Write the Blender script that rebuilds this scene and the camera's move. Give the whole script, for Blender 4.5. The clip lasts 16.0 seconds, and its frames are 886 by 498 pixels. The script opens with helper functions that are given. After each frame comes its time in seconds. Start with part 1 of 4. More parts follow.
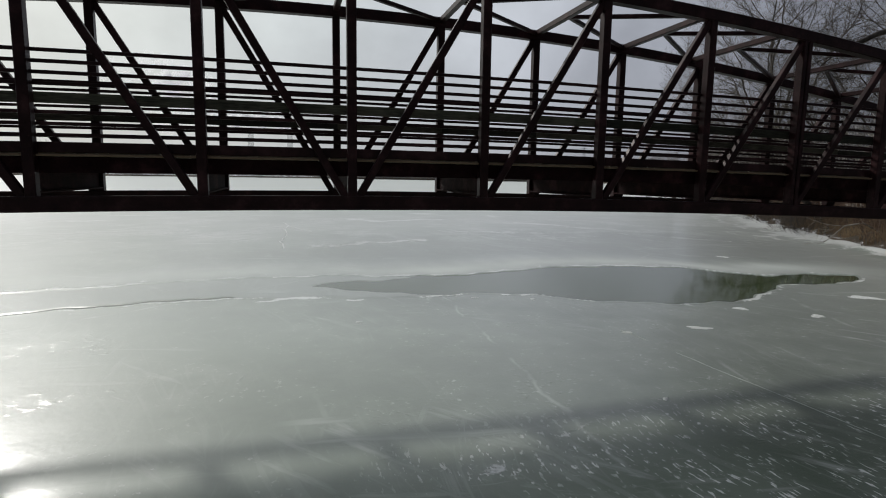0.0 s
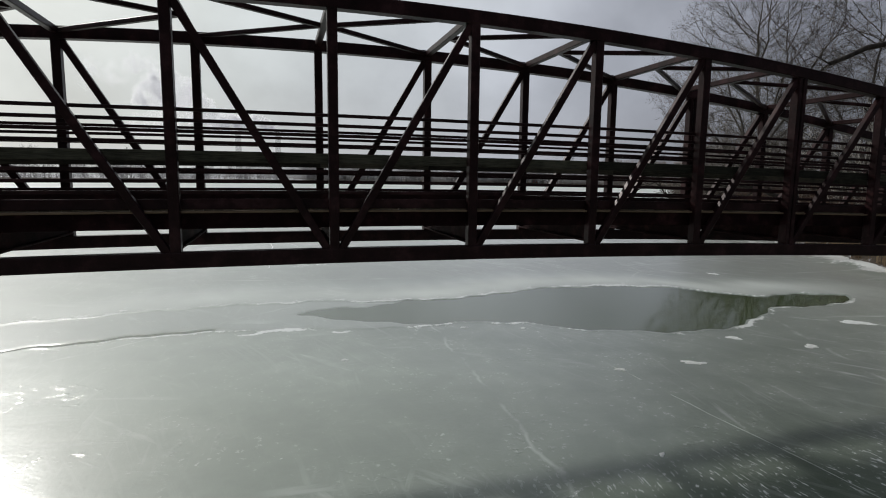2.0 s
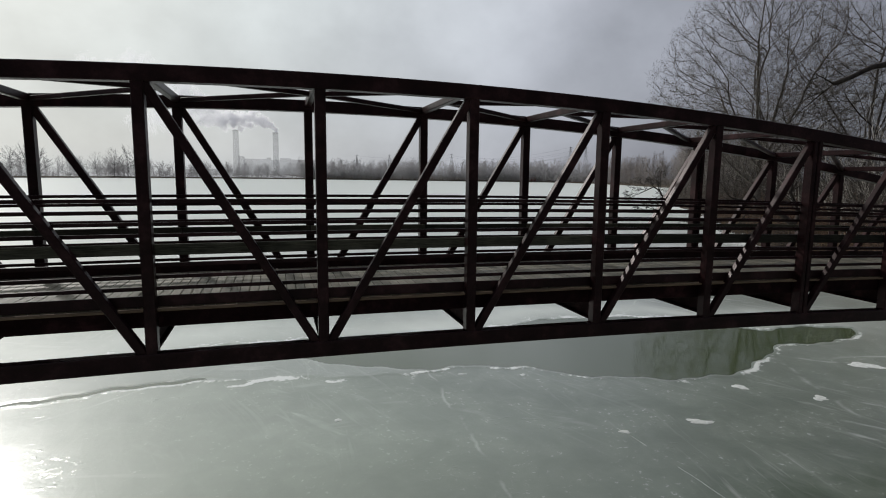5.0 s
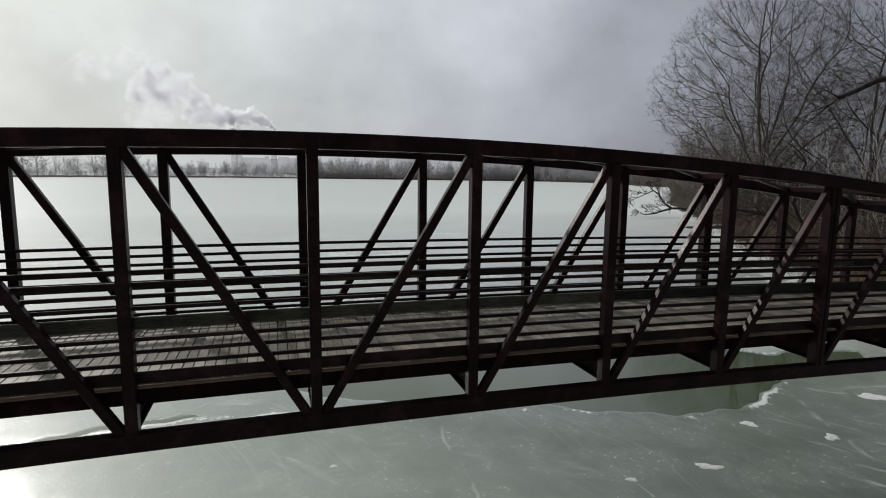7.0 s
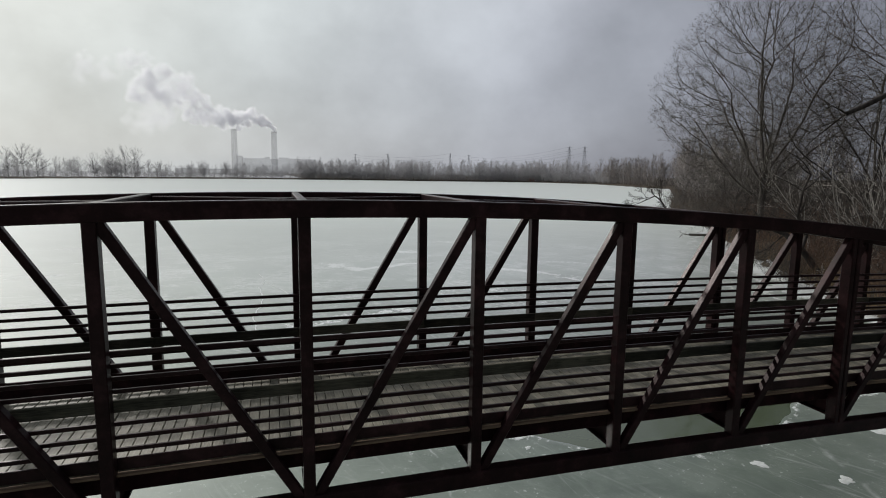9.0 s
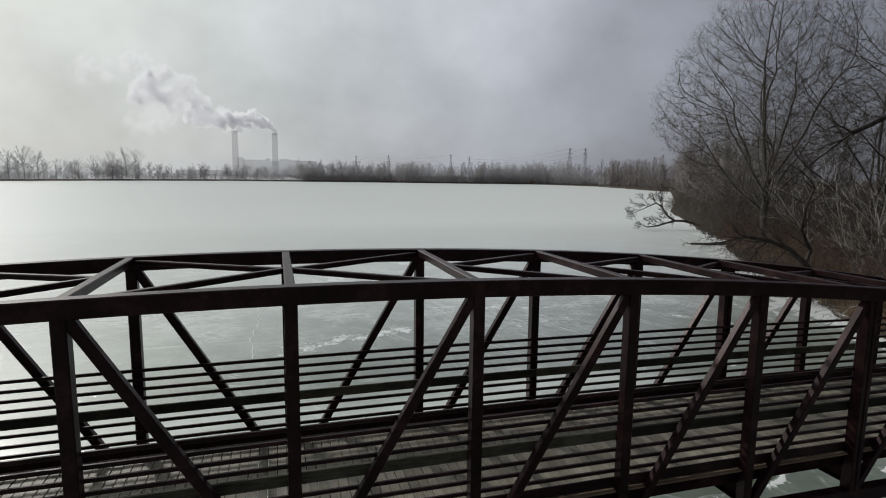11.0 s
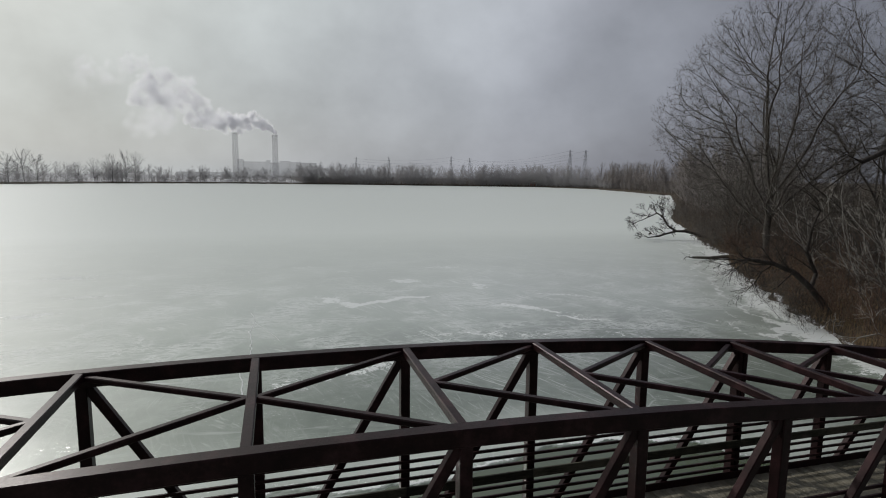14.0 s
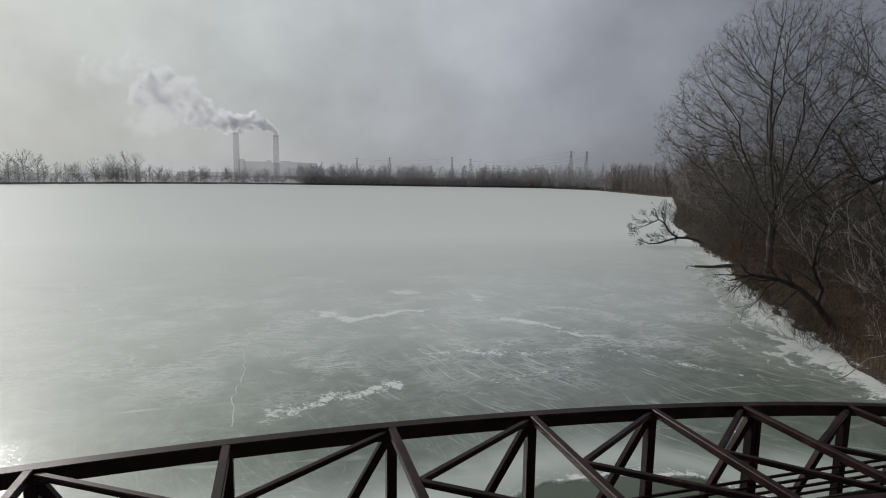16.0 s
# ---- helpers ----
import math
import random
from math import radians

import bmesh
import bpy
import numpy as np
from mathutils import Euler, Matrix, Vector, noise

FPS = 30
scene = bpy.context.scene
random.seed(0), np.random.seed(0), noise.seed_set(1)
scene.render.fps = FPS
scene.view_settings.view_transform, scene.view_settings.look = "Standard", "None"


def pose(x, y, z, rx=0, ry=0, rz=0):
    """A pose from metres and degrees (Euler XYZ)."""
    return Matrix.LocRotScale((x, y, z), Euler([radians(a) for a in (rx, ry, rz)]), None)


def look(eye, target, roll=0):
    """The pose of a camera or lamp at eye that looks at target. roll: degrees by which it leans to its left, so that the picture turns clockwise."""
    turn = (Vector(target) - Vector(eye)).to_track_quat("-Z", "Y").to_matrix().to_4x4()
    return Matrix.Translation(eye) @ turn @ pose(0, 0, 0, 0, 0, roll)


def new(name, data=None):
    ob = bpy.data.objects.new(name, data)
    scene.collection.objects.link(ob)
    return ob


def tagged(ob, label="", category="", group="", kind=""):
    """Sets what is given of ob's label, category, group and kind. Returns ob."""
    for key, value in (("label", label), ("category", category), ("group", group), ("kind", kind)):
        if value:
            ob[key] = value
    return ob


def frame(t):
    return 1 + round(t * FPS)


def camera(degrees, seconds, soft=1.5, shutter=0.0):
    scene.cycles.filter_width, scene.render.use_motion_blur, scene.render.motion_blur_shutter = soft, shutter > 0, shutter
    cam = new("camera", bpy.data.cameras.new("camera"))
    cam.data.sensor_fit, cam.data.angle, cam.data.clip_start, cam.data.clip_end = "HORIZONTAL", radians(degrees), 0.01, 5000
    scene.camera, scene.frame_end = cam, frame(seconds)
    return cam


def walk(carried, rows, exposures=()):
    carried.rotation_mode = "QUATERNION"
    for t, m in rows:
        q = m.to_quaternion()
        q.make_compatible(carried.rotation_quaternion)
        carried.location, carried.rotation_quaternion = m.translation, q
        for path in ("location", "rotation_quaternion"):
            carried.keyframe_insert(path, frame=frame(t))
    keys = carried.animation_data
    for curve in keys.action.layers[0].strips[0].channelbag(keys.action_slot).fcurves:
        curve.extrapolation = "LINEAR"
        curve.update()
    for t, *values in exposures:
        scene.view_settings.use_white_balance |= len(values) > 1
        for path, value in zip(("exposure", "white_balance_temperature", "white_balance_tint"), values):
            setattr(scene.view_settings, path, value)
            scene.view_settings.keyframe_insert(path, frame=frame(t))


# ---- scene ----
cam = camera(77.7, 16.0, soft=1.05)
PATH = [
    (0, (-0.964, -8.915, 3.64), (-0.433, -7.004, 3.381), 0.9),
    (0.5, (-0.898, -8.816, 3.863), (-0.36, -6.907, 3.601), 0.8),
    (1, (-0.85, -8.702, 4.072), (-0.301, -6.797, 3.809), 0.8),
    (1.5, (-0.827, -8.568, 4.205), (-0.267, -6.664, 3.955), 0.7),
    (2, (-0.808, -8.455, 4.391), (-0.24, -6.554, 4.139), 0.7),
    (2.5, (-0.742, -8.351, 4.617), (-0.177, -6.45, 4.359), 0.7),
    (3, (-0.715, -8.246, 4.855), (-0.145, -6.347, 4.592), 0.7),
    (3.5, (-0.7, -8.133, 5.061), (-0.127, -6.235, 4.797), 0.7),
    (4, (-0.673, -8.029, 5.266), (-0.099, -6.131, 5.003), 0.7),
    (6.5, (-0.494, -7.346, 6.328), (0.082, -5.45, 6.061), 0.7),
    (7, (-0.467, -7.191, 6.538), (0.113, -5.296, 6.269), 0.7),
    (7.5, (-0.436, -7.041, 6.745), (0.143, -5.146, 6.476), 0.7),
    (8, (-0.401, -6.895, 6.945), (0.177, -5.0, 6.676), 0.7),
    (8.5, (-0.368, -6.772, 7.15), (0.21, -4.877, 6.88), 0.8),
    (9, (-0.321, -6.639, 7.361), (0.258, -4.743, 7.093), 0.7),
    (11.5, (-0.061, -6.007, 8.498), (0.515, -4.11, 8.235), 0.7),
    (12, (0.013, -5.859, 8.718), (0.589, -3.961, 8.456), 0.7),
    (12.5, (0.089, -5.723, 8.942), (0.665, -3.826, 8.682), 0.7),
    (13, (0.174, -5.574, 9.173), (0.75, -3.676, 8.915), 0.7),
    (13.5, (0.261, -5.404, 9.421), (0.837, -3.506, 9.161), 0.7),
    (14, (0.346, -5.21, 9.664), (0.922, -3.312, 9.405), 0.7),
    (14.5, (0.448, -5.03, 9.892), (1.023, -3.132, 9.633), 0.7),
    (15, (0.542, -4.824, 10.118), (1.116, -2.926, 9.859), 0.8),
    (15.5, (0.64, -4.634, 10.345), (1.213, -2.735, 10.086), 0.8),
    (16, (0.724, -4.453, 10.578), (1.297, -2.555, 10.319), 0.8),
]
walk(cam, [(t, look(eye, aim, roll)) for t, eye, aim, roll in PATH],
     exposures=((0, 0.10), (4, 0.19), (9, 0.12), (12.5, -0.03), (16, -0.22)))

# ---------------------------------------------------------------- light
SUN_AZ, SUN_EL = radians(-27.0), radians(31.5)      # azimuth from +y, to the left
SUN_DIR = Vector((math.sin(SUN_AZ) * math.cos(SUN_EL), math.cos(SUN_AZ) * math.cos(SUN_EL), math.sin(SUN_EL)))

sun = new("sun", bpy.data.lights.new("sun", "SUN"))
sun.data.energy, sun.data.angle, sun.data.color = 1.65, radians(3.0), (1.0, 0.97, 0.93)
sun.matrix_world = look((0, 0, 0), -SUN_DIR)


def make_world():
    w = bpy.data.worlds.new("winter_sky")
    scene.world = w
    w.use_nodes = True
    nt = w.node_tree
    nt.nodes.clear()
    N, L = nt.nodes.new, nt.links.new
    out = N("ShaderNodeOutputWorld")
    sky = N("ShaderNodeTexSky")
    sky.sky_type, sky.sun_disc = "NISHITA", False
    sky.sun_elevation, sky.sun_rotation = SUN_EL, SUN_AZ
    sky.dust_density = 3.0
    bg_sky = N("ShaderNodeBackground")
    bg_sky.inputs["Strength"].default_value = 0.006
    L(sky.outputs["Color"], bg_sky.inputs["Color"])
    co = N("ShaderNodeTexCoord")
    # brightness of the cloud layer falls off away from the veiled sun
    dot = N("ShaderNodeVectorMath")
    dot.operation = "DOT_PRODUCT"
    dot.inputs[1].default_value = SUN_DIR
    L(co.outputs["Generated"], dot.inputs[0])
    ramp = N("ShaderNodeValToRGB")
    e = ramp.color_ramp.elements
    e[0].position, e[0].color = 0.0, (0.05, 0.053, 0.062, 1)
    e[1].position, e[1].color = 1.0, (0.80, 0.84, 0.81, 1)
    for p, c in ((0.50, (0.085, 0.09, 0.105, 1)), (0.68, (0.22, 0.23, 0.268, 1)), (0.79, (0.335, 0.352, 0.395, 1)),
                 (0.88, (0.42, 0.445, 0.472, 1)), (0.94, (0.46, 0.495, 0.50, 1)), (0.975, (0.53, 0.57, 0.56, 1))):
        q = e.new(p)
        q.color = c
    half = N("ShaderNodeMapRange")
    half.inputs["From Min"].default_value, half.inputs["From Max"].default_value = -1.0, 1.0
    L(dot.outputs["Value"], half.inputs["Value"])
    L(half.outputs["Result"], ramp.inputs["Fac"])
    # cloud texture
    mp = N("ShaderNodeMapping")
    mp.inputs["Scale"].default_value = (1.5, 1.5, 1.9)
    L(co.outputs["Generated"], mp.inputs["Vector"])
    nz = N("ShaderNodeTexNoise")
    nz.inputs["Scale"].default_value, nz.inputs["Detail"].default_value, nz.inputs["Roughness"].default_value = 2.6, 6.0, 0.55
    L(mp.outputs["Vector"], nz.inputs["Vector"])
    mr = N("ShaderNodeMapRange")
    mr.inputs["From Min"].default_value, mr.inputs["From Max"].default_value = 0.3, 0.72
    mr.inputs["To Min"].default_value, mr.inputs["To Max"].default_value = 0.82, 1.22
    L(nz.outputs["Fac"], mr.inputs["Value"])
    # three thin places in the cloud where it glows through
    glow = mr.outputs["Result"]
    for az, el, wide, gain in ((22.0, 16.5, 0.0045, 0.20), (9.0, 14.5, 0.010, 0.06), (-23.0, 21.0, 0.004, 0.28)):
        spot = N("ShaderNodeVectorMath")
        spot.operation = "DOT_PRODUCT"
        spot.inputs[1].default_value = (math.sin(radians(az)) * math.cos(radians(el)), math.cos(radians(az)) * math.cos(radians(el)), math.sin(radians(el)))
        L(co.outputs["Generated"], spot.inputs[0])
        near = N("ShaderNodeMapRange")
        near.interpolation_type = "SMOOTHSTEP"
        near.inputs["From Min"].default_value, near.inputs["From Max"].default_value = 1.0 - wide * 3, 1.0
        near.inputs["To Min"].default_value, near.inputs["To Max"].default_value = 0.0, gain
        L(spot.outputs["Value"], near.inputs["Value"])
        add = N("ShaderNodeMath")
        L(glow, add.inputs[0])
        L(near.outputs["Result"], add.inputs[1])
        glow = add.outputs["Value"]
    mul = N("ShaderNodeVectorMath")
    mul.operation = "SCALE"
    L(ramp.outputs["Color"], mul.inputs[0])
    L(glow, mul.inputs["Scale"])
    bg = N("ShaderNodeBackground")
    bg.inputs["Strength"].default_value = 1.0
    L(mul.outputs["Vector"], bg.inputs["Color"])
    add = N("ShaderNodeAddShader")
    L(bg_sky.outputs["Background"], add.inputs[0])
    L(bg.outputs["Background"], add.inputs[1])
    L(add.outputs["Shader"], out.inputs["Surface"])


make_world()


# ---------------------------------------------------------------- materials
def base_material(name, rough=0.6, metal=0.0, spec=0.5):
    m = bpy.data.materials.new(name)
    m.use_nodes = True
    b = m.node_tree.nodes["Principled BSDF"]
    b.inputs["Roughness"].default_value = rough
    b.inputs["Metallic"].default_value = metal
    b.inputs["Specular IOR Level"].default_value = spec
    return m, m.node_tree.nodes, m.node_tree.links, b


def noise_node(N, L, vec, scale, detail=4.0, rough=0.55, distort=0.0):
    n = N.new("ShaderNodeTexNoise")
    n.inputs["Scale"].default_value, n.inputs["Detail"].default_value = scale, detail
    n.inputs["Roughness"].default_value, n.inputs["Distortion"].default_value = rough, distort
    if vec is not None:
        L.new(vec, n.inputs["Vector"])
    return n.outputs["Fac"]


def mapped(N, L, scale=(1, 1, 1), rot=(0, 0, 0), kind="Object"):
    c = N.new("ShaderNodeTexCoord")
    m = N.new("ShaderNodeMapping")
    m.inputs["Scale"].default_value, m.inputs["Rotation"].default_value = scale, rot
    L.new(c.outputs[kind], m.inputs["Vector"])
    return m.outputs["Vector"]


def ramp_node(N, L, fac, stops):
    r = N.new("ShaderNodeValToRGB")
    e = r.color_ramp.elements
    e[0].position, e[0].color = stops[0][0], (*stops[0][1], 1)
    e[1].position, e[1].color = stops[-1][0], (*stops[-1][1], 1)
    for p, c in stops[1:-1]:
        e.new(p).color = (*c, 1)
    L.new(fac, r.inputs["Fac"])
    return r.outputs["Color"]


def range_node(N, L, v, a, b, c=0.0, d=1.0):
    m = N.new("ShaderNodeMapRange")
    for key, value in (("From Min", a), ("From Max", b), ("To Min", c), ("To Max", d)):
        m.inputs[key].default_value = value
    L.new(v, m.inputs["Value"])
    return m.outputs["Result"]


def math_node(N, L, op, a, b):
    m = N.new("ShaderNodeMath")
    m.operation = op
    for i, v in enumerate((a, b)):
        if isinstance(v, (int, float)):
            m.inputs[i].default_value = v
        else:
            L.new(v, m.inputs[i])
    return m.outputs["Value"]


def mix_node(N, L, fac, a, b):
    m = N.new("ShaderNodeMix")
    m.data_type = "RGBA"
    for key, v in ((0, fac), (6, a), (7, b)):
        if isinstance(v, (int, float)):
            m.inputs[key].default_value = v
        elif isinstance(v, tuple):
            m.inputs[key].default_value = (*v, 1)
        else:
            L.new(v, m.inputs[key])
    return m.outputs[2]


def bump_node(N, L, b, height, strength, distance):
    n = N.new("ShaderNodeBump")
    n.inputs["Strength"].default_value, n.inputs["Distance"].default_value = strength, distance
    L.new(height, n.inputs["Height"])
    L.new(n.outputs["Normal"], b.inputs["Normal"])


def attr_node(N, name):
    a = N.new("ShaderNodeAttribute")
    a.attribute_name = name
    return a.outputs["Fac"]


def make_steel(name, spec, lo, hi):
    m, N, L, b = base_material(name, 0.34, 0.0, spec)
    b.inputs["Specular Tint"].default_value = (1.0, 0.84, 0.83, 1)
    v = mapped(N, L)
    big = noise_node(N, L, v, 2.1, 7, 0.65)
    fine = noise_node(N, L, v, 38.0, 4, 0.65)
    c1 = ramp_node(N, L, big, [(0.32, (0.0085, 0.0034, 0.0036)), (0.52, (0.021, 0.0085, 0.0093)), (0.70, (0.058, 0.0250, 0.0262))])
    spots = range_node(N, L, fine, 0.60, 0.74)
    L.new(mix_node(N, L, math_node(N, L, "MULTIPLY", spots, 0.55), c1, (0.060, 0.031, 0.028)), b.inputs["Base Color"])
    L.new(range_node(N, L, fine, 0.3, 0.7, lo, hi), b.inputs["Roughness"])
    bump_node(N, L, b, fine, 0.25, 0.004)
    return m


def make_wood(name, stops, along, rand=0.35, rough=0.82, spec=0.3):
    """Weathered timber; along: scale of the grain in x, y, z."""
    m, N, L, b = base_material(name, rough, 0.0, spec)
    v = mapped(N, L, along)
    oi = N.new("ShaderNodeObjectInfo")
    grain = noise_node(N, L, v, 9.0, 6, 0.6, 0.6)
    blot = noise_node(N, L, mapped(N, L), 2.3, 4)
    f = math_node(N, L, "ADD", math_node(N, L, "MULTIPLY", grain, 0.6), math_node(N, L, "MULTIPLY", blot, 0.45))
    f = math_node(N, L, "ADD", f, math_node(N, L, "MULTIPLY", math_node(N, L, "SUBTRACT", oi.outputs["Random"], 0.5), rand))
    L.new(ramp_node(N, L, f, stops), b.inputs["Base Color"])
    bump_node(N, L, b, grain, 0.5, 0.006)
    return m


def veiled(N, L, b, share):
    """Puts the haze of winter air over half a kilometre and more into the surface: a share of the sky behind shows
    through.
    """
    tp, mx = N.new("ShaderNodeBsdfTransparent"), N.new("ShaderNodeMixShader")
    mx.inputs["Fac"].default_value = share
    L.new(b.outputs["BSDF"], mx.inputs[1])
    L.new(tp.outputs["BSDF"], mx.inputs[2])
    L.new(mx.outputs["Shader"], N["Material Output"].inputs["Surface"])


def make_bark(name, stops, scale=3.0, veil=0.0):
    m, N, L, b = base_material(name, 0.9, 0.0, 0.2)
    f = noise_node(N, L, mapped(N, L, (1, 1, 0.35)), scale, 5, 0.65)
    L.new(ramp_node(N, L, f, stops), b.inputs["Base Color"])
    bump_node(N, L, b, f, 0.7, 0.03)
    if veil:
        veiled(N, L, b, veil)
    return m


def make_ice():
    m, N, L, b = base_material("lake_ice", 0.45, 0.0, 0.18)
    b.inputs["IOR"].default_value = 1.42
    b.inputs["Coat Weight"].default_value, b.inputs["Coat Roughness"].default_value, b.inputs["Coat IOR"].default_value = 1.0, 0.16, 1.74
    b.inputs["Sheen Weight"].default_value, b.inputs["Sheen Roughness"].default_value = 0.5, 0.38
    v = mapped(N, L)
    frost, thin = attr_node(N, "frost"), attr_node(N, "thin")
    cloud = noise_node(N, L, v, 0.16, 5, 0.55, 0.6)
    mid = noise_node(N, L, v, 0.9, 6, 0.6, 0.4)
    fine = noise_node(N, L, v, 7.0, 6, 0.7, 0.3)
    # milky blotches in grey-green ice
    f = math_node(N, L, "ADD", math_node(N, L, "MULTIPLY", cloud, 0.65), math_node(N, L, "MULTIPLY", mid, 0.35))
    col = ramp_node(N, L, f, [(0.33, (0.196, 0.244, 0.188)), (0.50, (0.275, 0.330, 0.262)), (0.66, (0.394, 0.450, 0.376))])
    clear = math_node(N, L, "MULTIPLY", attr_node(N, "clear"), range_node(N, L, mid, 0.30, 0.62, 1.15, 0.80))
    col = mix_node(N, L, clear, col, (0.050, 0.084, 0.043))
    col = mix_node(N, L, math_node(N, L, "MULTIPLY", thin, 0.6), col, (0.25, 0.285, 0.25))
    # whitens by the pale value: snow-ice, and low-angle sky sheen put into the colour
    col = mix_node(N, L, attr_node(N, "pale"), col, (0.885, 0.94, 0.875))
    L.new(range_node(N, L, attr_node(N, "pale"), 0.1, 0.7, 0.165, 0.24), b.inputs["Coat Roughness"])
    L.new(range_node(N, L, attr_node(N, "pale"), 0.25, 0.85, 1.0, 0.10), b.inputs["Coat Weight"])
    # curved scratches and blown frost: stretched noise on a warped plan
    wn = N.new("ShaderNodeTexNoise")
    wn.inputs["Scale"].default_value, wn.inputs["Detail"].default_value = 0.10, 2.0
    L.new(v, wn.inputs["Vector"])
    wo = N.new("ShaderNodeVectorMath")
    wo.operation = "MULTIPLY_ADD"
    wo.inputs[1].default_value = (3.0, 3.0, 0.0)
    L.new(wn.outputs["Color"], wo.inputs[0])
    L.new(v, wo.inputs[2])

    def stretched(scale, turn, size, detail, lo, hi, mask_size, mask_lo, mask_hi):
        mp = N.new("ShaderNodeMapping")
        mp.vector_type = "TEXTURE"
        mp.inputs["Scale"].default_value, mp.inputs["Rotation"].default_value = scale, (0, 0, radians(turn))
        L.new(wo.outputs["Vector"], mp.inputs["Vector"])
        n = noise_node(N, L, mp.outputs["Vector"], size, detail, 0.6, 0.25)
        k = noise_node(N, L, v, mask_size, 4, 0.6, 0.5)
        return math_node(N, L, "MULTIPLY", range_node(N, L, n, lo, hi), range_node(N, L, k, mask_lo, mask_hi))

    a1 = stretched((1.0, 26.0, 1.0), 18, 6.0, 4, 0.555, 0.65, 0.13, 0.43, 0.56)
    a2 = stretched((1.0, 22.0, 1.0), -3, 7.0, 4, 0.58, 0.67, 0.19, 0.50, 0.62)
    a3 = stretched((1.0, 9.0, 1.0), 84, 1.8, 6, 0.57, 0.68, 0.09, 0.48, 0.60)
    a4 = stretched((1.0, 6.0, 1.0), 42, 2.4, 6, 0.58, 0.69, 0.12, 0.46, 0.60)
    a1 = math_node(N, L, "MULTIPLY", a1, attr_node(N, "scratch"))
    streak = math_node(N, L, "MAXIMUM", math_node(N, L, "MAXIMUM", a1, math_node(N, L, "MULTIPLY", a2, 0.25)), math_node(N, L, "MAXIMUM", math_node(N, L, "MULTIPLY", a3, 0.7), math_node(N, L, "MULTIPLY", a4, 0.6)))
    # short white dashes frozen into the near clear ice
    dash = math_node(N, L, "MULTIPLY", stretched((1.0, 3.2, 1.0), 3, 15.0, 2, 0.60, 0.64, 0.9, 0.42, 0.54), attr_node(N, "dash"))
    # a few long cracks
    vo = N.new("ShaderNodeTexVoronoi")
    vo.feature = "DISTANCE_TO_EDGE"
    vo.inputs["Scale"].default_value = 0.06
    wv = N.new("ShaderNodeVectorMath")
    wv.operation = "MULTIPLY_ADD"
    wv.inputs[1].default_value = (0.6, 0.6, 0.0)
    n2 = N.new("ShaderNodeTexNoise")
    n2.inputs["Scale"].default_value, n2.inputs["Detail"].default_value = 0.9, 4.0
    L.new(v, n2.inputs["Vector"])
    L.new(n2.outputs["Color"], wv.inputs[0])
    L.new(v, wv.inputs[2])
    L.new(wv.outputs["Vector"], vo.inputs["Vector"])
    crack = math_node(N, L, "MULTIPLY", range_node(N, L, vo.outputs["Distance"], 0.0, 0.0035, 1.0, 0.0), range_node(N, L, mid, 0.42, 0.58))
    # fine curling white seams beyond the bridge
    sv = mapped(N, L, (0.7, 1.7, 1), (0, 0, radians(-14)))
    seams = None
    for size, wide in ((0.40, 0.045), (1.0, 0.06)):
        n = math_node(N, L, "ABSOLUTE", math_node(N, L, "SUBTRACT", noise_node(N, L, sv, size, 6, 0.62, 1.2), 0.5), 0.0)
        n = range_node(N, L, n, 0.0, wide, 1.0, 0.0)
        seams = n if seams is None else math_node(N, L, "MAXIMUM", seams, n)
    seams = math_node(N, L, "MULTIPLY", math_node(N, L, "MULTIPLY", seams, attr_node(N, "seam")), range_node(N, L, noise_node(N, L, v, 0.22, 4, 0.6, 0.5), 0.44, 0.60))
    # crust: solid where the frost value is high, broken flecks at its edges
    fleck = noise_node(N, L, v, 2.4, 6, 0.68, 0.8)
    fl = math_node(N, L, "ADD", math_node(N, L, "MULTIPLY", fleck, 1.3), math_node(N, L, "ADD", math_node(N, L, "MULTIPLY", fine, 0.6), math_node(N, L, "MULTIPLY", mid, 0.5)))
    crust = range_node(N, L, math_node(N, L, "ADD", fl, frost), 1.62, 1.76)
    speck = math_node(N, L, "MULTIPLY", range_node(N, L, fine, 0.585, 0.66), range_node(N, L, mid, 0.47, 0.6))
    white = math_node(N, L, "MAXIMUM", math_node(N, L, "MULTIPLY", streak, 0.72), math_node(N, L, "MULTIPLY", crust, 0.95))
    white = math_node(N, L, "MAXIMUM", white, math_node(N, L, "MULTIPLY", speck, 0.45))
    white = math_node(N, L, "MAXIMUM", white, math_node(N, L, "MULTIPLY", dash, 0.95))
    white = math_node(N, L, "MAXIMUM", white, math_node(N, L, "MULTIPLY", crack, 0.30))
    white = math_node(N, L, "MAXIMUM", white, math_node(N, L, "MULTIPLY", seams, 0.65))
    col = mix_node(N, L, white, col, (0.90, 0.93, 0.895))
    L.new(col, b.inputs["Base Color"])
    r = math_node(N, L, "ADD", range_node(N, L, mid, 0.3, 0.7, 0.40, 0.54), math_node(N, L, "MULTIPLY", white, 0.35))
    L.new(math_node(N, L, "SUBTRACT", r, math_node(N, L, "MULTIPLY", thin, 0.10)), b.inputs["Roughness"])
    lump = math_node(N, L, "MULTIPLY", range_node(N, L, noise_node(N, L, mapped(N, L, (1, 1.8, 1)), 3.4, 5, 0.6, 0.4), 0.58, 0.70), range_node(N, L, noise_node(N, L, v, 0.45, 3), 0.52, 0.64))
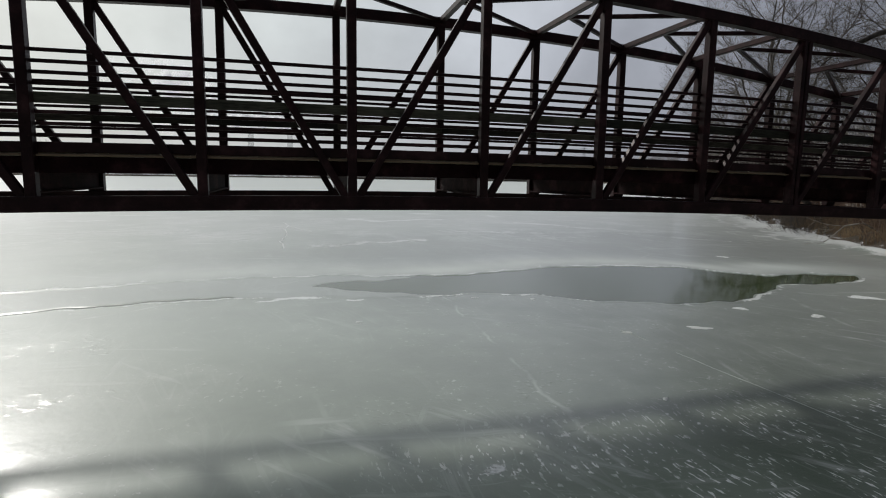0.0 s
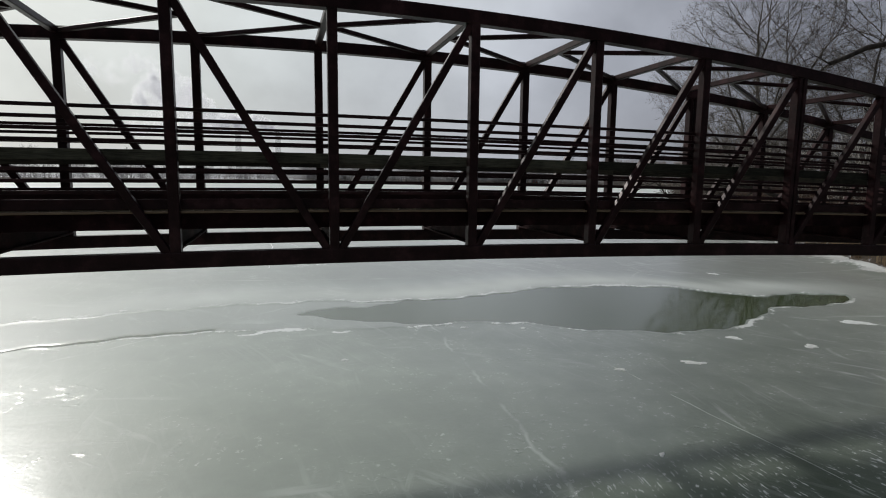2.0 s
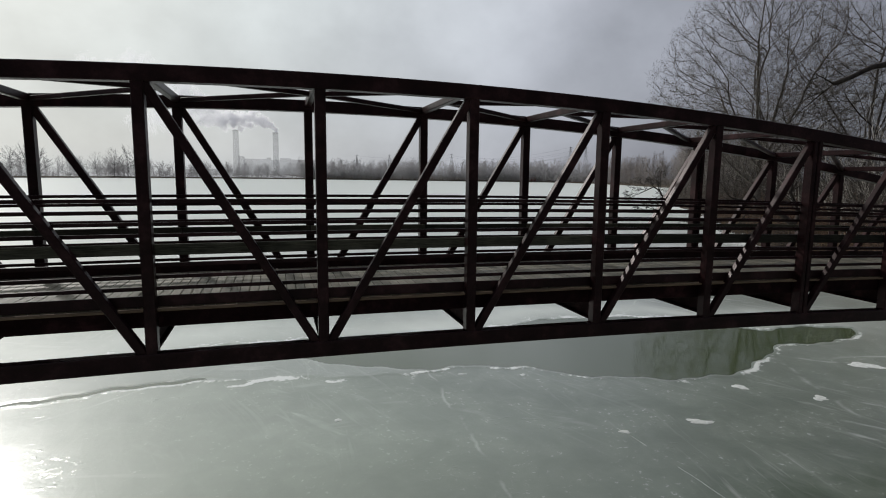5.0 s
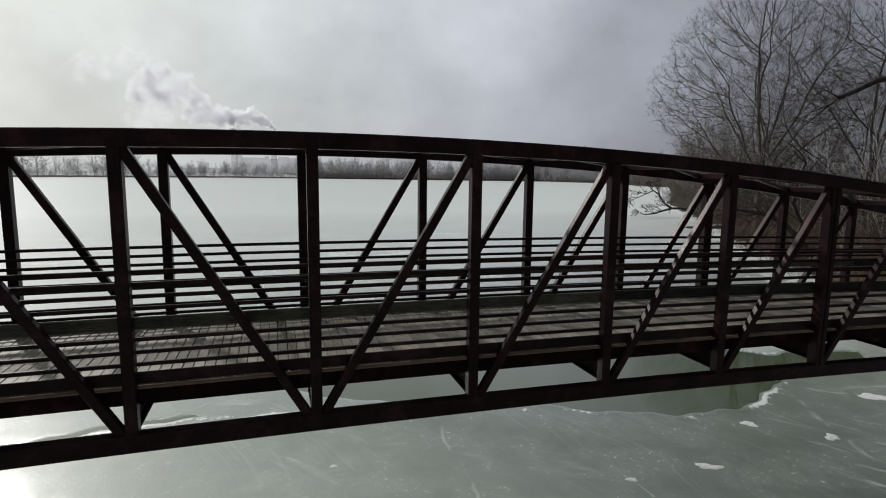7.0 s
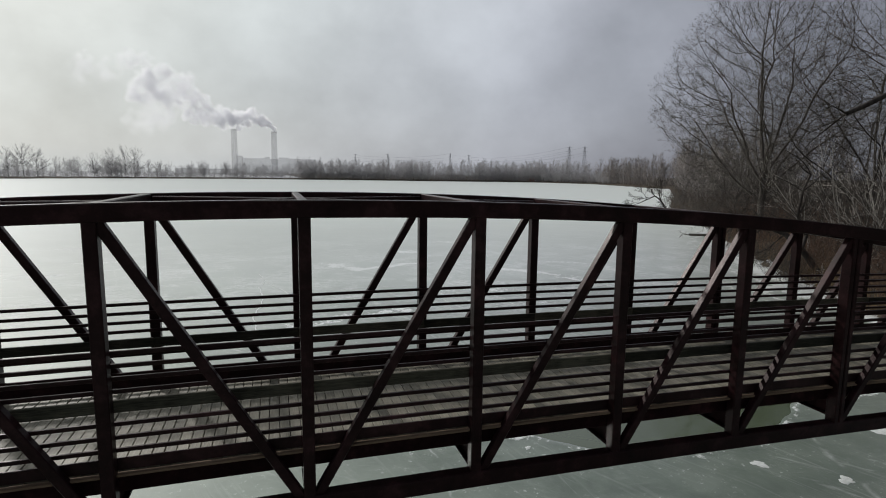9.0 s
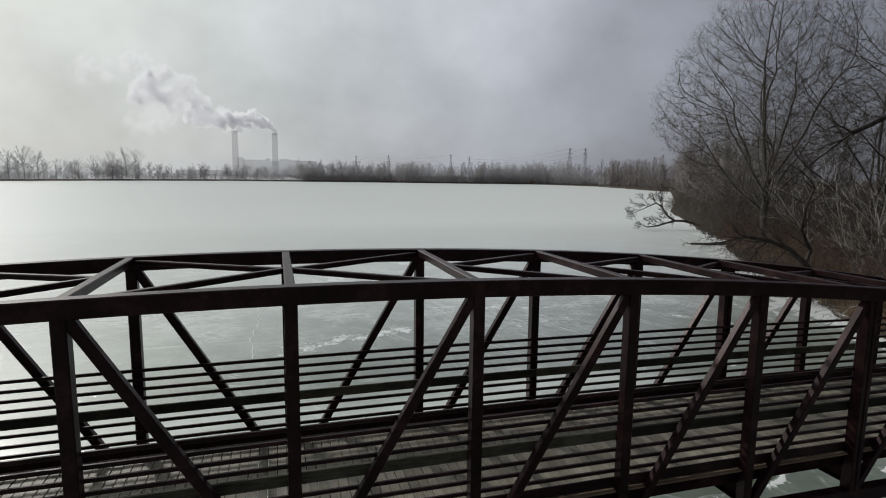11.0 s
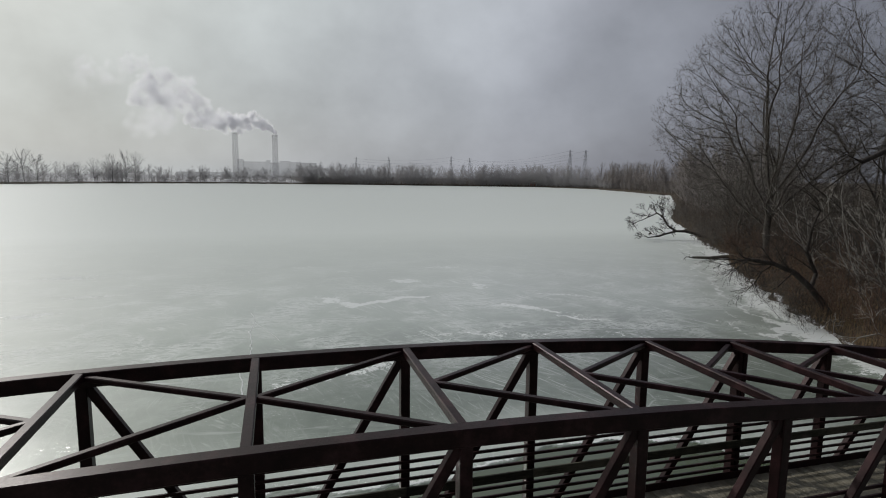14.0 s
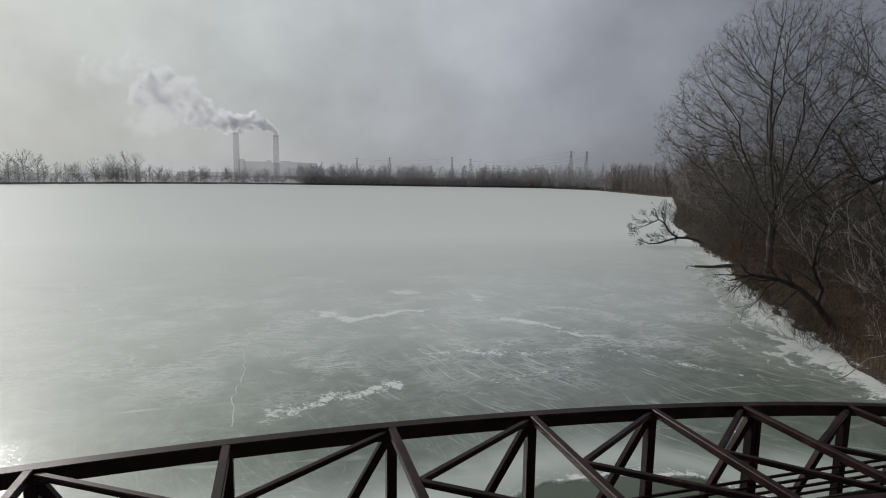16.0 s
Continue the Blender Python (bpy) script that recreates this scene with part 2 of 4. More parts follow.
    h = math_node(N, L, "ADD", math_node(N, L, "MULTIPLY", fine, 0.5), math_node(N, L, "ADD", math_node(N, L, "MULTIPLY", crust, 0.7), math_node(N, L, "MULTIPLY", lump, 1.1)))
    bump_node(N, L, b, h, 0.5, 0.02)
    ripple = N.new("ShaderNodeBump")
    ripple.inputs["Strength"].default_value, ripple.inputs["Distance"].default_value = 0.22, 0.02
    L.new(h, ripple.inputs["Height"])
    L.new(ripple.outputs["Normal"], b.inputs["Coat Normal"])
    return m


def make_water():
    m, N, L, b = base_material("open_water", 0.05, 0.0, 0.5)
    b.inputs["IOR"].default_value = 1.9
    b.inputs["Base Color"].default_value = (0.070, 0.094, 0.046, 1)
    v = mapped(N, L, (1, 2.2, 1))
    f = noise_node(N, L, v, 3.0, 3)
    bump_node(N, L, b, f, 0.05, 0.02)
    return m


def make_ground():
    m, N, L, b = base_material("bank_soil", 0.95, 0.0, 0.15)
    v = mapped(N, L)
    snow = attr_node(N, "snow")
    a = noise_node(N, L, v, 0.5, 6, 0.6)
    c = noise_node(N, L, v, 9.0, 5, 0.7)
    f = math_node(N, L, "ADD", math_node(N, L, "MULTIPLY", a, 0.6), math_node(N, L, "MULTIPLY", c, 0.4))
    col = ramp_node(N, L, f, [(0.30, (0.034, 0.029, 0.023)), (0.5, (0.080, 0.064, 0.047)), (0.68, (0.135, 0.108, 0.080))])
    cover = range_node(N, L, math_node(N, L, "ADD", f, snow), 0.93, 1.02)
    L.new(mix_node(N, L, cover, col, (0.74, 0.75, 0.77)), b.inputs["Base Color"])
    bump_node(N, L, b, c, 0.8, 0.06)
    return m


def make_plain(name, col, rough=0.8, var=0.25, scale=4.0, bump=0.0, veil=0.0):
    m, N, L, b = base_material(name, rough, 0.0, 0.3)
    f = noise_node(N, L, mapped(N, L), scale, 5, 0.6)
    lo, hi = tuple(c * (1 - var) for c in col), tuple(min(0.9, c * (1 + var)) for c in col)
    L.new(ramp_node(N, L, f, [(0.3, lo), (0.7, hi)]), b.inputs["Base Color"])
    if bump:
        bump_node(N, L, b, f, 0.5, bump)
    if veil:
        veiled(N, L, b, veil)
    return m


def make_steam(name):
    """White vapour that scatters the light mostly onward."""
    m, N, L, b = base_material(name, 1.0, 0.0, 0.0)
    N.remove(b)
    d, tr, m1 = N.new("ShaderNodeBsdfDiffuse"), N.new("ShaderNodeBsdfTranslucent"), N.new("ShaderNodeMixShader")
    d.inputs["Color"].default_value = tr.inputs["Color"].default_value = (0.945, 0.945, 0.96, 1)
    m1.inputs["Fac"].default_value = 0.85
    L.new(d.outputs["BSDF"], m1.inputs[1])
    L.new(tr.outputs["BSDF"], m1.inputs[2])
    L.new(m1.outputs["Shader"], N["Material Output"].inputs["Surface"])
    return m


STEEL = make_steel("weathered_brown_steel", 0.16, 0.27, 0.46)
DULL = make_steel("dull_brown_steel", 0.06, 0.60, 0.80)
PLANK = make_wood("weathered_deck_plank", [(0.22, (0.060, 0.054, 0.036)), (0.5, (0.180, 0.163, 0.117)), (0.8, (0.35, 0.32, 0.245))], (7, 0.6, 7), 0.26, 0.55, 0.5)
BOARD = make_wood("mossy_rub_board", [(0.30, (0.010, 0.009, 0.006)), (0.5, (0.032, 0.031, 0.021)), (0.72, (0.105, 0.098, 0.070))], (0.5, 7, 7), 0.25)
EDGE = make_wood("brown_edge_timber", [(0.3, (0.10, 0.068, 0.042)), (0.7, (0.24, 0.17, 0.11))], (0.5, 7, 7), 0.2)
BARK = make_bark("grey_brown_bark", [(0.3, (0.075, 0.066, 0.057)), (0.55, (0.16, 0.145, 0.125)), (0.75, (0.28, 0.26, 0.23))])
BARK_GREY = make_bark("dark_grey_bark", [(0.3, (0.058, 0.050, 0.043)), (0.55, (0.125, 0.11, 0.095)), (0.75, (0.23, 0.21, 0.185))])
BARK_DARK = make_bark("dark_bark", [(0.3, (0.028, 0.024, 0.021)), (0.55, (0.062, 0.053, 0.046)), (0.75, (0.11, 0.097, 0.083))])
BARK_PALE = make_bark("bleached_bark", [(0.3, (0.26, 0.24, 0.21)), (0.7, (0.52, 0.49, 0.44))])
BRUSH = make_bark("red_brown_twigs", [(0.3, (0.052, 0.031, 0.022)), (0.55, (0.122, 0.076, 0.054)), (0.75, (0.225, 0.155, 0.112))], 0.35)
GRASS = make_bark("dry_grass", [(0.3, (0.085, 0.058, 0.034)), (0.7, (0.26, 0.185, 0.105))], 0.3)
# haze painted in: bark far paler than real twigs, and part see-through
HAZY_TREE = make_bark("hazy_far_tree", [(0.3, (0.42, 0.405, 0.405)), (0.7, (0.56, 0.54, 0.54))], 0.02, 0.62)
HAZY_WOOD = make_bark("hazy_far_woods", [(0.3, (0.46, 0.445, 0.445)), (0.7, (0.60, 0.58, 0.58))], 0.02, 0.55)
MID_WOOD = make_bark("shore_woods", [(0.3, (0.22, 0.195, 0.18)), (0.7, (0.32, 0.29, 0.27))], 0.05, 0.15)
ICE, WATER, SOIL = make_ice(), make_water(), make_ground()
STEAM = make_steam("steam")
SNOW = make_plain("crusted_snow", (0.70, 0.72, 0.70), 0.75, 0.2, 9.0, 0.01)
SLUSH = make_plain("refrozen_slush", (0.46, 0.50, 0.46), 0.6, 0.35, 2.5, 0.005)
CONCRETE = make_plain("concrete", (0.34, 0.33, 0.31), 0.85, 0.25, 3.0, 0.01)
# the veil share puts distance haze into stacks, hall and pylons
STACK = make_plain("hazy_stack_concrete", (0.60, 0.60, 0.61), 0.9, 0.08, 0.02, veil=0.78)
PLANT = make_plain("hazy_plant_cladding", (0.45, 0.46, 0.48), 0.8, 0.12, 0.03, veil=0.80)
PYLON = make_plain("hazy_galvanised_lattice", (0.35, 0.36, 0.38), 0.6, 0.1, 1.0, veil=0.5)


# ---------------------------------------------------------------- mesh helpers
def mesh_from(name, verts, faces, mat, smooth=False):
    me = bpy.data.meshes.new(name)
    me.from_pydata([tuple(v) for v in verts], [], faces)
    me.materials.append(mat)
    if smooth:
        me.polygons.foreach_set("use_smooth", [True] * len(me.polygons))
    me.update()
    return me


def part(name, me, parent, label=""):
    ob = new(name, me)
    ob.parent = parent
    return tagged(ob, label) if label else ob


def profile(w, h, c):
    """A w by h tube section with chamfered corners."""
    a, b = w / 2, h / 2
    return [(-a + c, -b), (a - c, -b), (a, -b + c), (a, b - c), (a - c, b), (-a + c, b), (-a, b - c), (-a, -b + c)]


def bar_mesh(name, pts, w, h, mat, side=Vector((0, 1, 0)), c=0.012):
    """A tube of section w (along side) by h swept along pts."""
    pts = [Vector(p) for p in pts]
    pr = profile(w, h, min(c, w * 0.25, h * 0.25))
    n = len(pr)
    verts, faces = [], []
    for i, p in enumerate(pts):
        d = (pts[min(i + 1, len(pts) - 1)] - pts[max(i - 1, 0)]).normalized()
        s = (side - d * side.dot(d)).normalized()
        u = s.cross(d)
        if u.z < -0.2 or (abs(u.z) < 0.2 and u.x > 0.5):
            u = -u
        verts += [p + s * a + u * b for a, b in pr]
        if i:
            o = (i - 1) * n
            faces += [(o + k, o + (k + 1) % n, o + n + (k + 1) % n, o + n + k) for k in range(n)]
    faces.append(tuple(reversed(range(n))))
    faces.append(tuple(range(len(verts) - n, len(verts))))
    me = mesh_from(name, verts, faces, mat)
    bm = bmesh.new()
    bm.from_mesh(me)
    bmesh.ops.recalc_face_normals(bm, faces=bm.faces)
    bm.to_mesh(me)
    bm.free()
    return me


def tubes(segs, sides_of):
    """Frusta for branch segments (p0, p1, r0, r1), as arrays of vertices and faces. sides_of: (least radius, sides) from thick to thin."""
    V, F, base = [], [], 0
    seg = np.array([(*a, *b, r, q) for a, b, r, q in segs], dtype=np.float64)
    done = np.zeros(len(seg), bool)
    for least, n in sides_of:
        pick = (~done) & (seg[:, 6] >= least)
        done |= pick
        s = seg[pick]
        if not len(s):
            continue
        d = s[:, 3:6] - s[:, 0:3]
        d /= np.linalg.norm(d, axis=1, keepdims=True) + 1e-9
        ref = np.where(np.abs(d[:, 2:3]) > 0.9, np.array([[1.0, 0, 0]]), np.array([[0, 0, 1.0]]))
        u = np.cross(d, ref)
        u /= np.linalg.norm(u, axis=1, keepdims=True) + 1e-9
        v = np.cross(d, u)
        a = np.arange(n) * 2 * math.pi / n
        ring = u[:, None, :] * np.cos(a)[None, :, None] + v[:, None, :] * np.sin(a)[None, :, None]
        lo = s[:, None, 0:3] + ring * s[:, None, 6:7]
        hi = s[:, None, 3:6] + ring * s[:, None, 7:8]
        vv = np.concatenate([lo, hi], axis=1).reshape(-1, 3)
        k = np.arange(n)
        q = np.stack([k, (k + 1) % n, n + (k + 1) % n, n + k], axis=1)
        ff = (q[None] + (np.arange(len(s)) * 2 * n)[:, None, None]).reshape(-1, 4) + base
        V.append(vv)
        F.append(ff)
        base += len(vv)
    return np.concatenate(V), np.concatenate(F)


def spikes(segs, over=1.25):
    """Three-sided pointed twigs for segments (p0, p1, r0, r1), run on a little past their ends."""
    seg = np.array([(*a, *b, r) for a, b, r, q in segs], dtype=np.float64)
    d = seg[:, 3:6] - seg[:, 0:3]
    tip = seg[:, 0:3] + d * over
    d /= np.linalg.norm(d, axis=1, keepdims=True) + 1e-9
    ref = np.where(np.abs(d[:, 2:3]) > 0.9, np.array([[1.0, 0, 0]]), np.array([[0, 0, 1.0]]))
    u = np.cross(d, ref)
    u /= np.linalg.norm(u, axis=1, keepdims=True) + 1e-9
    v = np.cross(d, u)
    a = np.arange(3) * 2 * math.pi / 3
    ring = u[:, None, :] * np.cos(a)[None, :, None] + v[:, None, :] * np.sin(a)[None, :, None]
    V = np.concatenate([seg[:, None, 0:3] + ring * seg[:, None, 6:7], tip[:, None, :]], axis=1).reshape(-1, 3)
    F = (np.array([[0, 1, 3], [1, 2, 3], [2, 0, 3]])[None] + (np.arange(len(seg)) * 4)[:, None, None]).reshape(-1, 3)
    return V, F


def quick_mesh(name, V, F, mat):
    """A mesh of quads from arrays."""
    me = bpy.data.meshes.new(name)
    me.vertices.add(len(V))
    me.vertices.foreach_set("co", np.asarray(V, dtype=np.float32).ravel())
    me.loops.add(F.size)
    me.loops.foreach_set("vertex_index", F.astype(np.int32).ravel())
    me.polygons.add(len(F))
    me.polygons.foreach_set("loop_start", np.arange(0, F.size, F.shape[1], dtype=np.int32))
    me.polygons.foreach_set("use_smooth", np.ones(len(F), bool))
    me.update(calc_edges=True)
    me.materials.append(mat)
    return me


# ---------------------------------------------------------------- lake, shore, ground
SHORE = np.array([(24, -60), (24, -8), (25, 3), (27, 8), (29, 12.3), (32, 17.3), (34.5, 22), (37, 26), (43, 35.5), (48, 43), (55, 51),
                  (65, 67), (95, 110), (150, 175), (233, 280), (292, 463), (275, 555), (187, 583), (68, 631), (-52, 641), (-151, 590),
                  (-230, 490), (-360, 430), (-450, 250), (-420, 60), (-120, 20), (-30, 16), (-24, 3), (-24, -60)], dtype=float)


def shore_distance(x, y):
    """Signed distance to the shoreline, positive on land."""
    x, y = np.asarray(x, float), np.asarray(y, float)
    best, inside = np.full(x.shape, 1e9), np.zeros(x.shape, bool)
    for (ax, ay), (bx, by) in zip(SHORE, np.roll(SHORE, -1, axis=0)):
        ex, ey = bx - ax, by - ay
        t = np.clip(((x - ax) * ex + (y - ay) * ey) / (ex * ex + ey * ey), 0, 1)
        best = np.minimum(best, np.hypot(x - ax - t * ex, y - ay - t * ey))
        hit = ((ay > y) != (by > y)) & (x < (bx - ax) * (y - ay) / (by - ay + 1e-12) + ax)
        inside ^= hit
    return np.where(inside, -best, best)


def wobble(x, y, scale, seed):
    """Smooth pseudo-noise from a few sines, about -1 to 1."""
    r = np.random.RandomState(seed)
    out = np.zeros_like(np.asarray(x, float))
    for k in range(7):
        a, f, p = r.uniform(0, 6.28), scale * r.uniform(0.5, 2.2), r.uniform(0, 6.28)
        out += np.sin((x * math.cos(a) + y * math.sin(a)) * f + p)
    return out / 3.2


def land_height(x, y):
    sd = shore_distance(x, y) + 0.5 * wobble(x, y, 0.9, 5) * np.clip(1.0, 0, 1)
    rise = np.where(sd > 0, 1.1 * (1 - np.exp(-np.maximum(sd, 0) / 2.2)) + 0.9 * (1 - np.exp(-np.maximum(sd, 0) / 25)), 0.25 * sd)
    rise = np.maximum(rise, -1.2)
    return rise + np.where(sd > 0.5, 0.12 * wobble(x, y, 1.4, 8), 0)


def lines(*runs):
    out = []
    for a, b, n in runs:
        out += list(np.linspace(a, b, n, endpoint=False))
    return np.array(out)


def grid_mesh(name, xs, ys, zfun, mat):
    X, Y = np.meshgrid(xs, ys)
    Z = zfun(X, Y)
    nx, ny = len(xs), len(ys)
    i = np.arange(nx * ny).reshape(ny, nx)
    F = np.stack([i[:-1, :-1], i[:-1, 1:], i[1:, 1:], i[1:, :-1]], axis=-1).reshape(-1, 4)
    V = np.stack([X, Y, Z], axis=-1).reshape(-1, 3)
    return quick_mesh(name, V, F, mat), V


def add_attr(me, name, values):
    a = me.attributes.new(name, "FLOAT", "POINT")
    a.data.foreach_set("value", np.asarray(values, dtype=np.float32).ravel())


gx = np.concatenate([-np.geomspace(4500, 60, 40), lines((-55, 20, 30), (20, 75, 150), (75, 320, 80)), np.geomspace(325, 4500, 35)])
gy = np.concatenate([-np.geomspace(3000, 40, 25), lines((-38, 4, 20), (4, 75, 190), (75, 700, 120)), np.geomspace(705, 4800, 30)])
me, V = grid_mesh("ground", gx, gy, land_height, SOIL)
sd = shore_distance(V[:, 0], V[:, 1])
far = np.hypot(V[:, 0], V[:, 1])
add_attr(me, "snow", np.clip(0.50 - np.abs(sd - 0.2) * 0.45, 0.0, 1.0) + np.where((far > 420) & (sd > 14) & (V[:, 0] < 30), 0.50, 0.0))
ground = tagged(new("ground", me), "brown winter soil bank with patches of old snow", "ground", kind="structure")


# edges of the open water and of the thin new ice that carries on from it
def pool_far(x):
    return np.interp(x, (-12, -9.4, -7.3, -3.5, 0.7, 2, 4.5, 6.7, 9, 12, 15.0, 15.7, 17, 19.4, 21),
                     (9.6, 10.1, 10.5, 11.3, 11.3, 10.85, 10.65, 10.9, 11.7, 11.6, 10.8, 9.5, 8.4, 8.3, 7.7)) + 0.10 * np.sin(x * 2.1) + 0.07 * np.sin(x * 5.3 + 1)


def pool_near(x):
    return np.interp(x, (-12, -8, -6.7, -3.5, 0, 2, 5, 6.5, 7.5, 10, 12, 13.2, 14.2, 16.1, 18.2, 20, 21),
                     (6.0, 7.06, 7.5, 8.1, 7.8, 7.3, 7.3, 6.8, 5.8, 4.8, 4.6, 5.0, 5.5, 6.6, 6.3, 6.8, 7.6)) + 0.07 * np.sin(x * 2.7 + 2) + 0.05 * np.sin(x * 6.1)


def blob(x, y, cx, cy, rx, ry, turn=0.0):
    c, s = math.cos(radians(turn)), math.sin(radians(turn))
    u, v = ((x - cx) * c + (y - cy) * s) / rx, (-(x - cx) * s + (y - cy) * c) / ry
    return np.exp(-(u * u + v * v))


def pool_depth(x, y):
    """Positive inside the band between the two ice sheets, in metres from its nearer edge."""
    return np.where((x > -12) & (x < 21), np.minimum(pool_far(x) - y, y - pool_near(x)), -1.0)


def ice_height(x, y):
    d = pool_depth(x, y)
    inner = np.clip((d + 0.05) / 0.22, 0, 1)
    tip = np.clip(np.minimum(d, d - (3.6 - x) * 0.40) / 0.22, 0, 1)
    z = -inner * 0.008 - tip * 0.045
    lead = np.exp(-((y - pool_near(x) - 0.14) / 0.10) ** 2) * np.clip((-2.2 - x) / 1.0, 0, 1) * (x > -12) * np.clip(0.75 + 0.6 * wobble(x, y * 0, 0.9, 21), 0, 1)
    z = z - 0.055 * lead
    rim = np.exp(-((d + 0.08) / 0.07) ** 2)
    z = z + 0.012 * rim
    sd = shore_distance(x, y)
    z = z + 0.16 * np.exp(-((sd + 0.3) / 1.1) ** 2) * (1 + 0.5 * wobble(x, y, 1.5, 3))
    return z + 0.004 * wobble(x, y, 1.1, 2) + 0.002 * wobble(x, y, 4.0, 4)


ix = np.concatenate([-np.geomspace(480, 34, 40), lines((-33, -14, 60), (-14, 24, 250), (24, 60, 130)), np.geomspace(60.5, 330, 60)])
iy = np.concatenate([-np.geomspace(62, 9.5, 30), lines((-9, 3.5, 90), (3.5, 12.6, 110), (12.6, 60, 200)), np.geomspace(60.4, 660, 80)])
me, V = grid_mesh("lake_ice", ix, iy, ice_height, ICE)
x, y = V[:, 0], V[:, 1]
d, sd = pool_depth(x, y), shore_distance(x, y)
frost = 0.60 * np.exp(-((d + 0.09) / 0.10) ** 2) * (0.5 + 0.5 * wobble(x, y, 1.3, 12)) + 0.24 * np.exp(-((d + 0.3) / 0.45) ** 2)
frost = np.where(d > 0.15, 0.0, frost)
sw = sd + 0.9 * wobble(x, y, 0.55, 9) + 0.4 * wobble(x, y, 1.9, 10)
frost += 0.62 * np.exp(-(np.minimum(sw + 0.5, 0) / np.where(y > 14, 2.1, 1.2)) ** 2) * (sd < 4) + (0.50 * np.exp(-((sw + 3.4) / 0.4) ** 2) + 0.42 * np.exp(-((sw + 5.0) / 0.35) ** 2)) * np.clip((y - 16) / 3, 0, 1)
frost += np.where((d < 0) & (y > 9) & (y < 40) & (x < 26), 0.10, 0.0)
for cx, cy, rx, ry, turn, k in ((11.7, 44.1, 1.9, 1.0, -25, 0.42), (17.4, 41, 0.8, 2.0, 10, 0.38), (4.4, 37.5, 2.2, 0.6, -55, 0.38), (7.4, 36.2, 2.4, 0.6, 25, 0.40), (10.7, 37.2, 1.6, 0.5, 5, 0.36),
                                (18, 31.8, 4.0, 0.5, -45, 0.36), (20.4, 28, 2.2, 0.4, -40, 0.30), (6.3, 22.0, 0.9, 0.6, 20, 0.36), (4.5, 21.5, 1.4, 0.7, 15, 0.33), (2.3, 20.9, 1.5, 0.8, 15, 0.30), (0.3, 20.0, 1.1, 0.9, 30, 0.28),
                                (-18.2, 52.6, 3.2, 2.0, 0, 0.34), (-13.7, 43.2, 3.0, 1.0, 15, 0.32), (-16, 37.6, 2.0, 0.7, 10, 0.32), (17.3, 51, 3.2, 0.7, -6, 0.36), (6.5, 50.4, 1.6, 0.5, 0, 0.32), (2.8, 54, 2.0, 0.5, 0, 0.30),
                                (23.3, 35.2, 3.0, 0.5, -35, 0.28), (24, 20, 6, 0.5, -50, 0.30), (12, 26, 5, 0.8, -12, 0.24), (15, 22, 5, 0.7, 12, 0.26),
                                (3.0, -2.4, 0.8, 0.2, 8, 0.36), (4.0, -3.5, 0.5, 0.3, -20, 0.20), (5.2, -4.2, 1.6, 0.5, -30, 0.12), (6.6, -4.4, 1.6, 0.5, -15, 0.12),
                                (1.5, -2.7, 0.5, 0.2, 20, 0.34), (-1.0, -2.5, 0.4, 0.12, 0, 0.36), (8, -3.0, 2.0, 0.4, 10, 0.14), (33.0, 21.5, 1.0, 2.2, -30, 0.42), (-1.2, 7.6, 0.9, 0.14, -8, 0.5), (0.6, 7.35, 0.5, 0.1, 0, 0.36), (36.6, 27.5, 0.9, 1.8, -30, 0.40)):
    frost += (1.65 if cy > 24 else 1.15) * k * blob(x + 0.35 * wobble(x, y, 1.3, 31) + 0.2 * wobble(x, y, 3.6, 32), y + 0.35 * wobble(x, y, 1.2, 33) + 0.2 * wobble(x, y, 3.3, 34), cx, cy, rx * 1.15, ry * 1.15, turn)
add_attr(me, "frost", np.clip(frost, 0, 0.9))
add_attr(me, "thin", np.clip(d / 0.3, 0, 1))
# dark clear ice; at the right, tree and bridge reflections are painted in too
clear = np.clip(0.85 * blob(x, y, 14, -1, 10, 9) + 0.40 * blob(x, y, 5, -7, 7, 4.5) + 0.85 * blob(x, y, 18, 14, 16, 12) + 0.58 * blob(x, y, 5, 14, 10, 10) + 0.45 * blob(x, y, 21, 23, 12, 12) + 0.12 * wobble(x, y, 0.35, 14), 0, 0.9)
add_attr(me, "clear", clear)
add_attr(me, "scratch", 0.14 + 0.86 * np.clip((y - 13) / 8, 0, 1) * np.clip((75 - y) / 30, 0, 1) * np.clip((x - 1) / 8, 0, 1))
add_attr(me, "dash", np.clip((-1.3 - y) / 1.2, 0, 1) * np.clip((x + 1.5) / 3.0, 0, 1) * np.clip((9.5 + y) / 2, 0, 1) * np.clip((16 - x) / 4, 0, 1))
add_attr(me, "seam", np.clip((y - 17) / 8, 0, 1) * np.clip((66 - y) / 25, 0, 1) * np.clip((x + 32) / 10, 0, 1))
# far ice paler with distance, partly snow-ice, partly grazing sky sheen painted in
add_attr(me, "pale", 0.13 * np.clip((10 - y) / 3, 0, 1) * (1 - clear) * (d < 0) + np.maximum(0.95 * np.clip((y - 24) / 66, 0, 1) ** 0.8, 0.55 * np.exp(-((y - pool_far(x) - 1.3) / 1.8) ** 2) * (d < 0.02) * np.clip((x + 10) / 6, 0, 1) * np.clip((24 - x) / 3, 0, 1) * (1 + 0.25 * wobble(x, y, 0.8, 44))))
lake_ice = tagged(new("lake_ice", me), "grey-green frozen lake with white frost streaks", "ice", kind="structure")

me, _ = grid_mesh("open_water", lines((-12.5, 22, 80)), lines((3.8, 12.8, 30)), lambda a, b: np.full_like(a, -0.024), WATER)
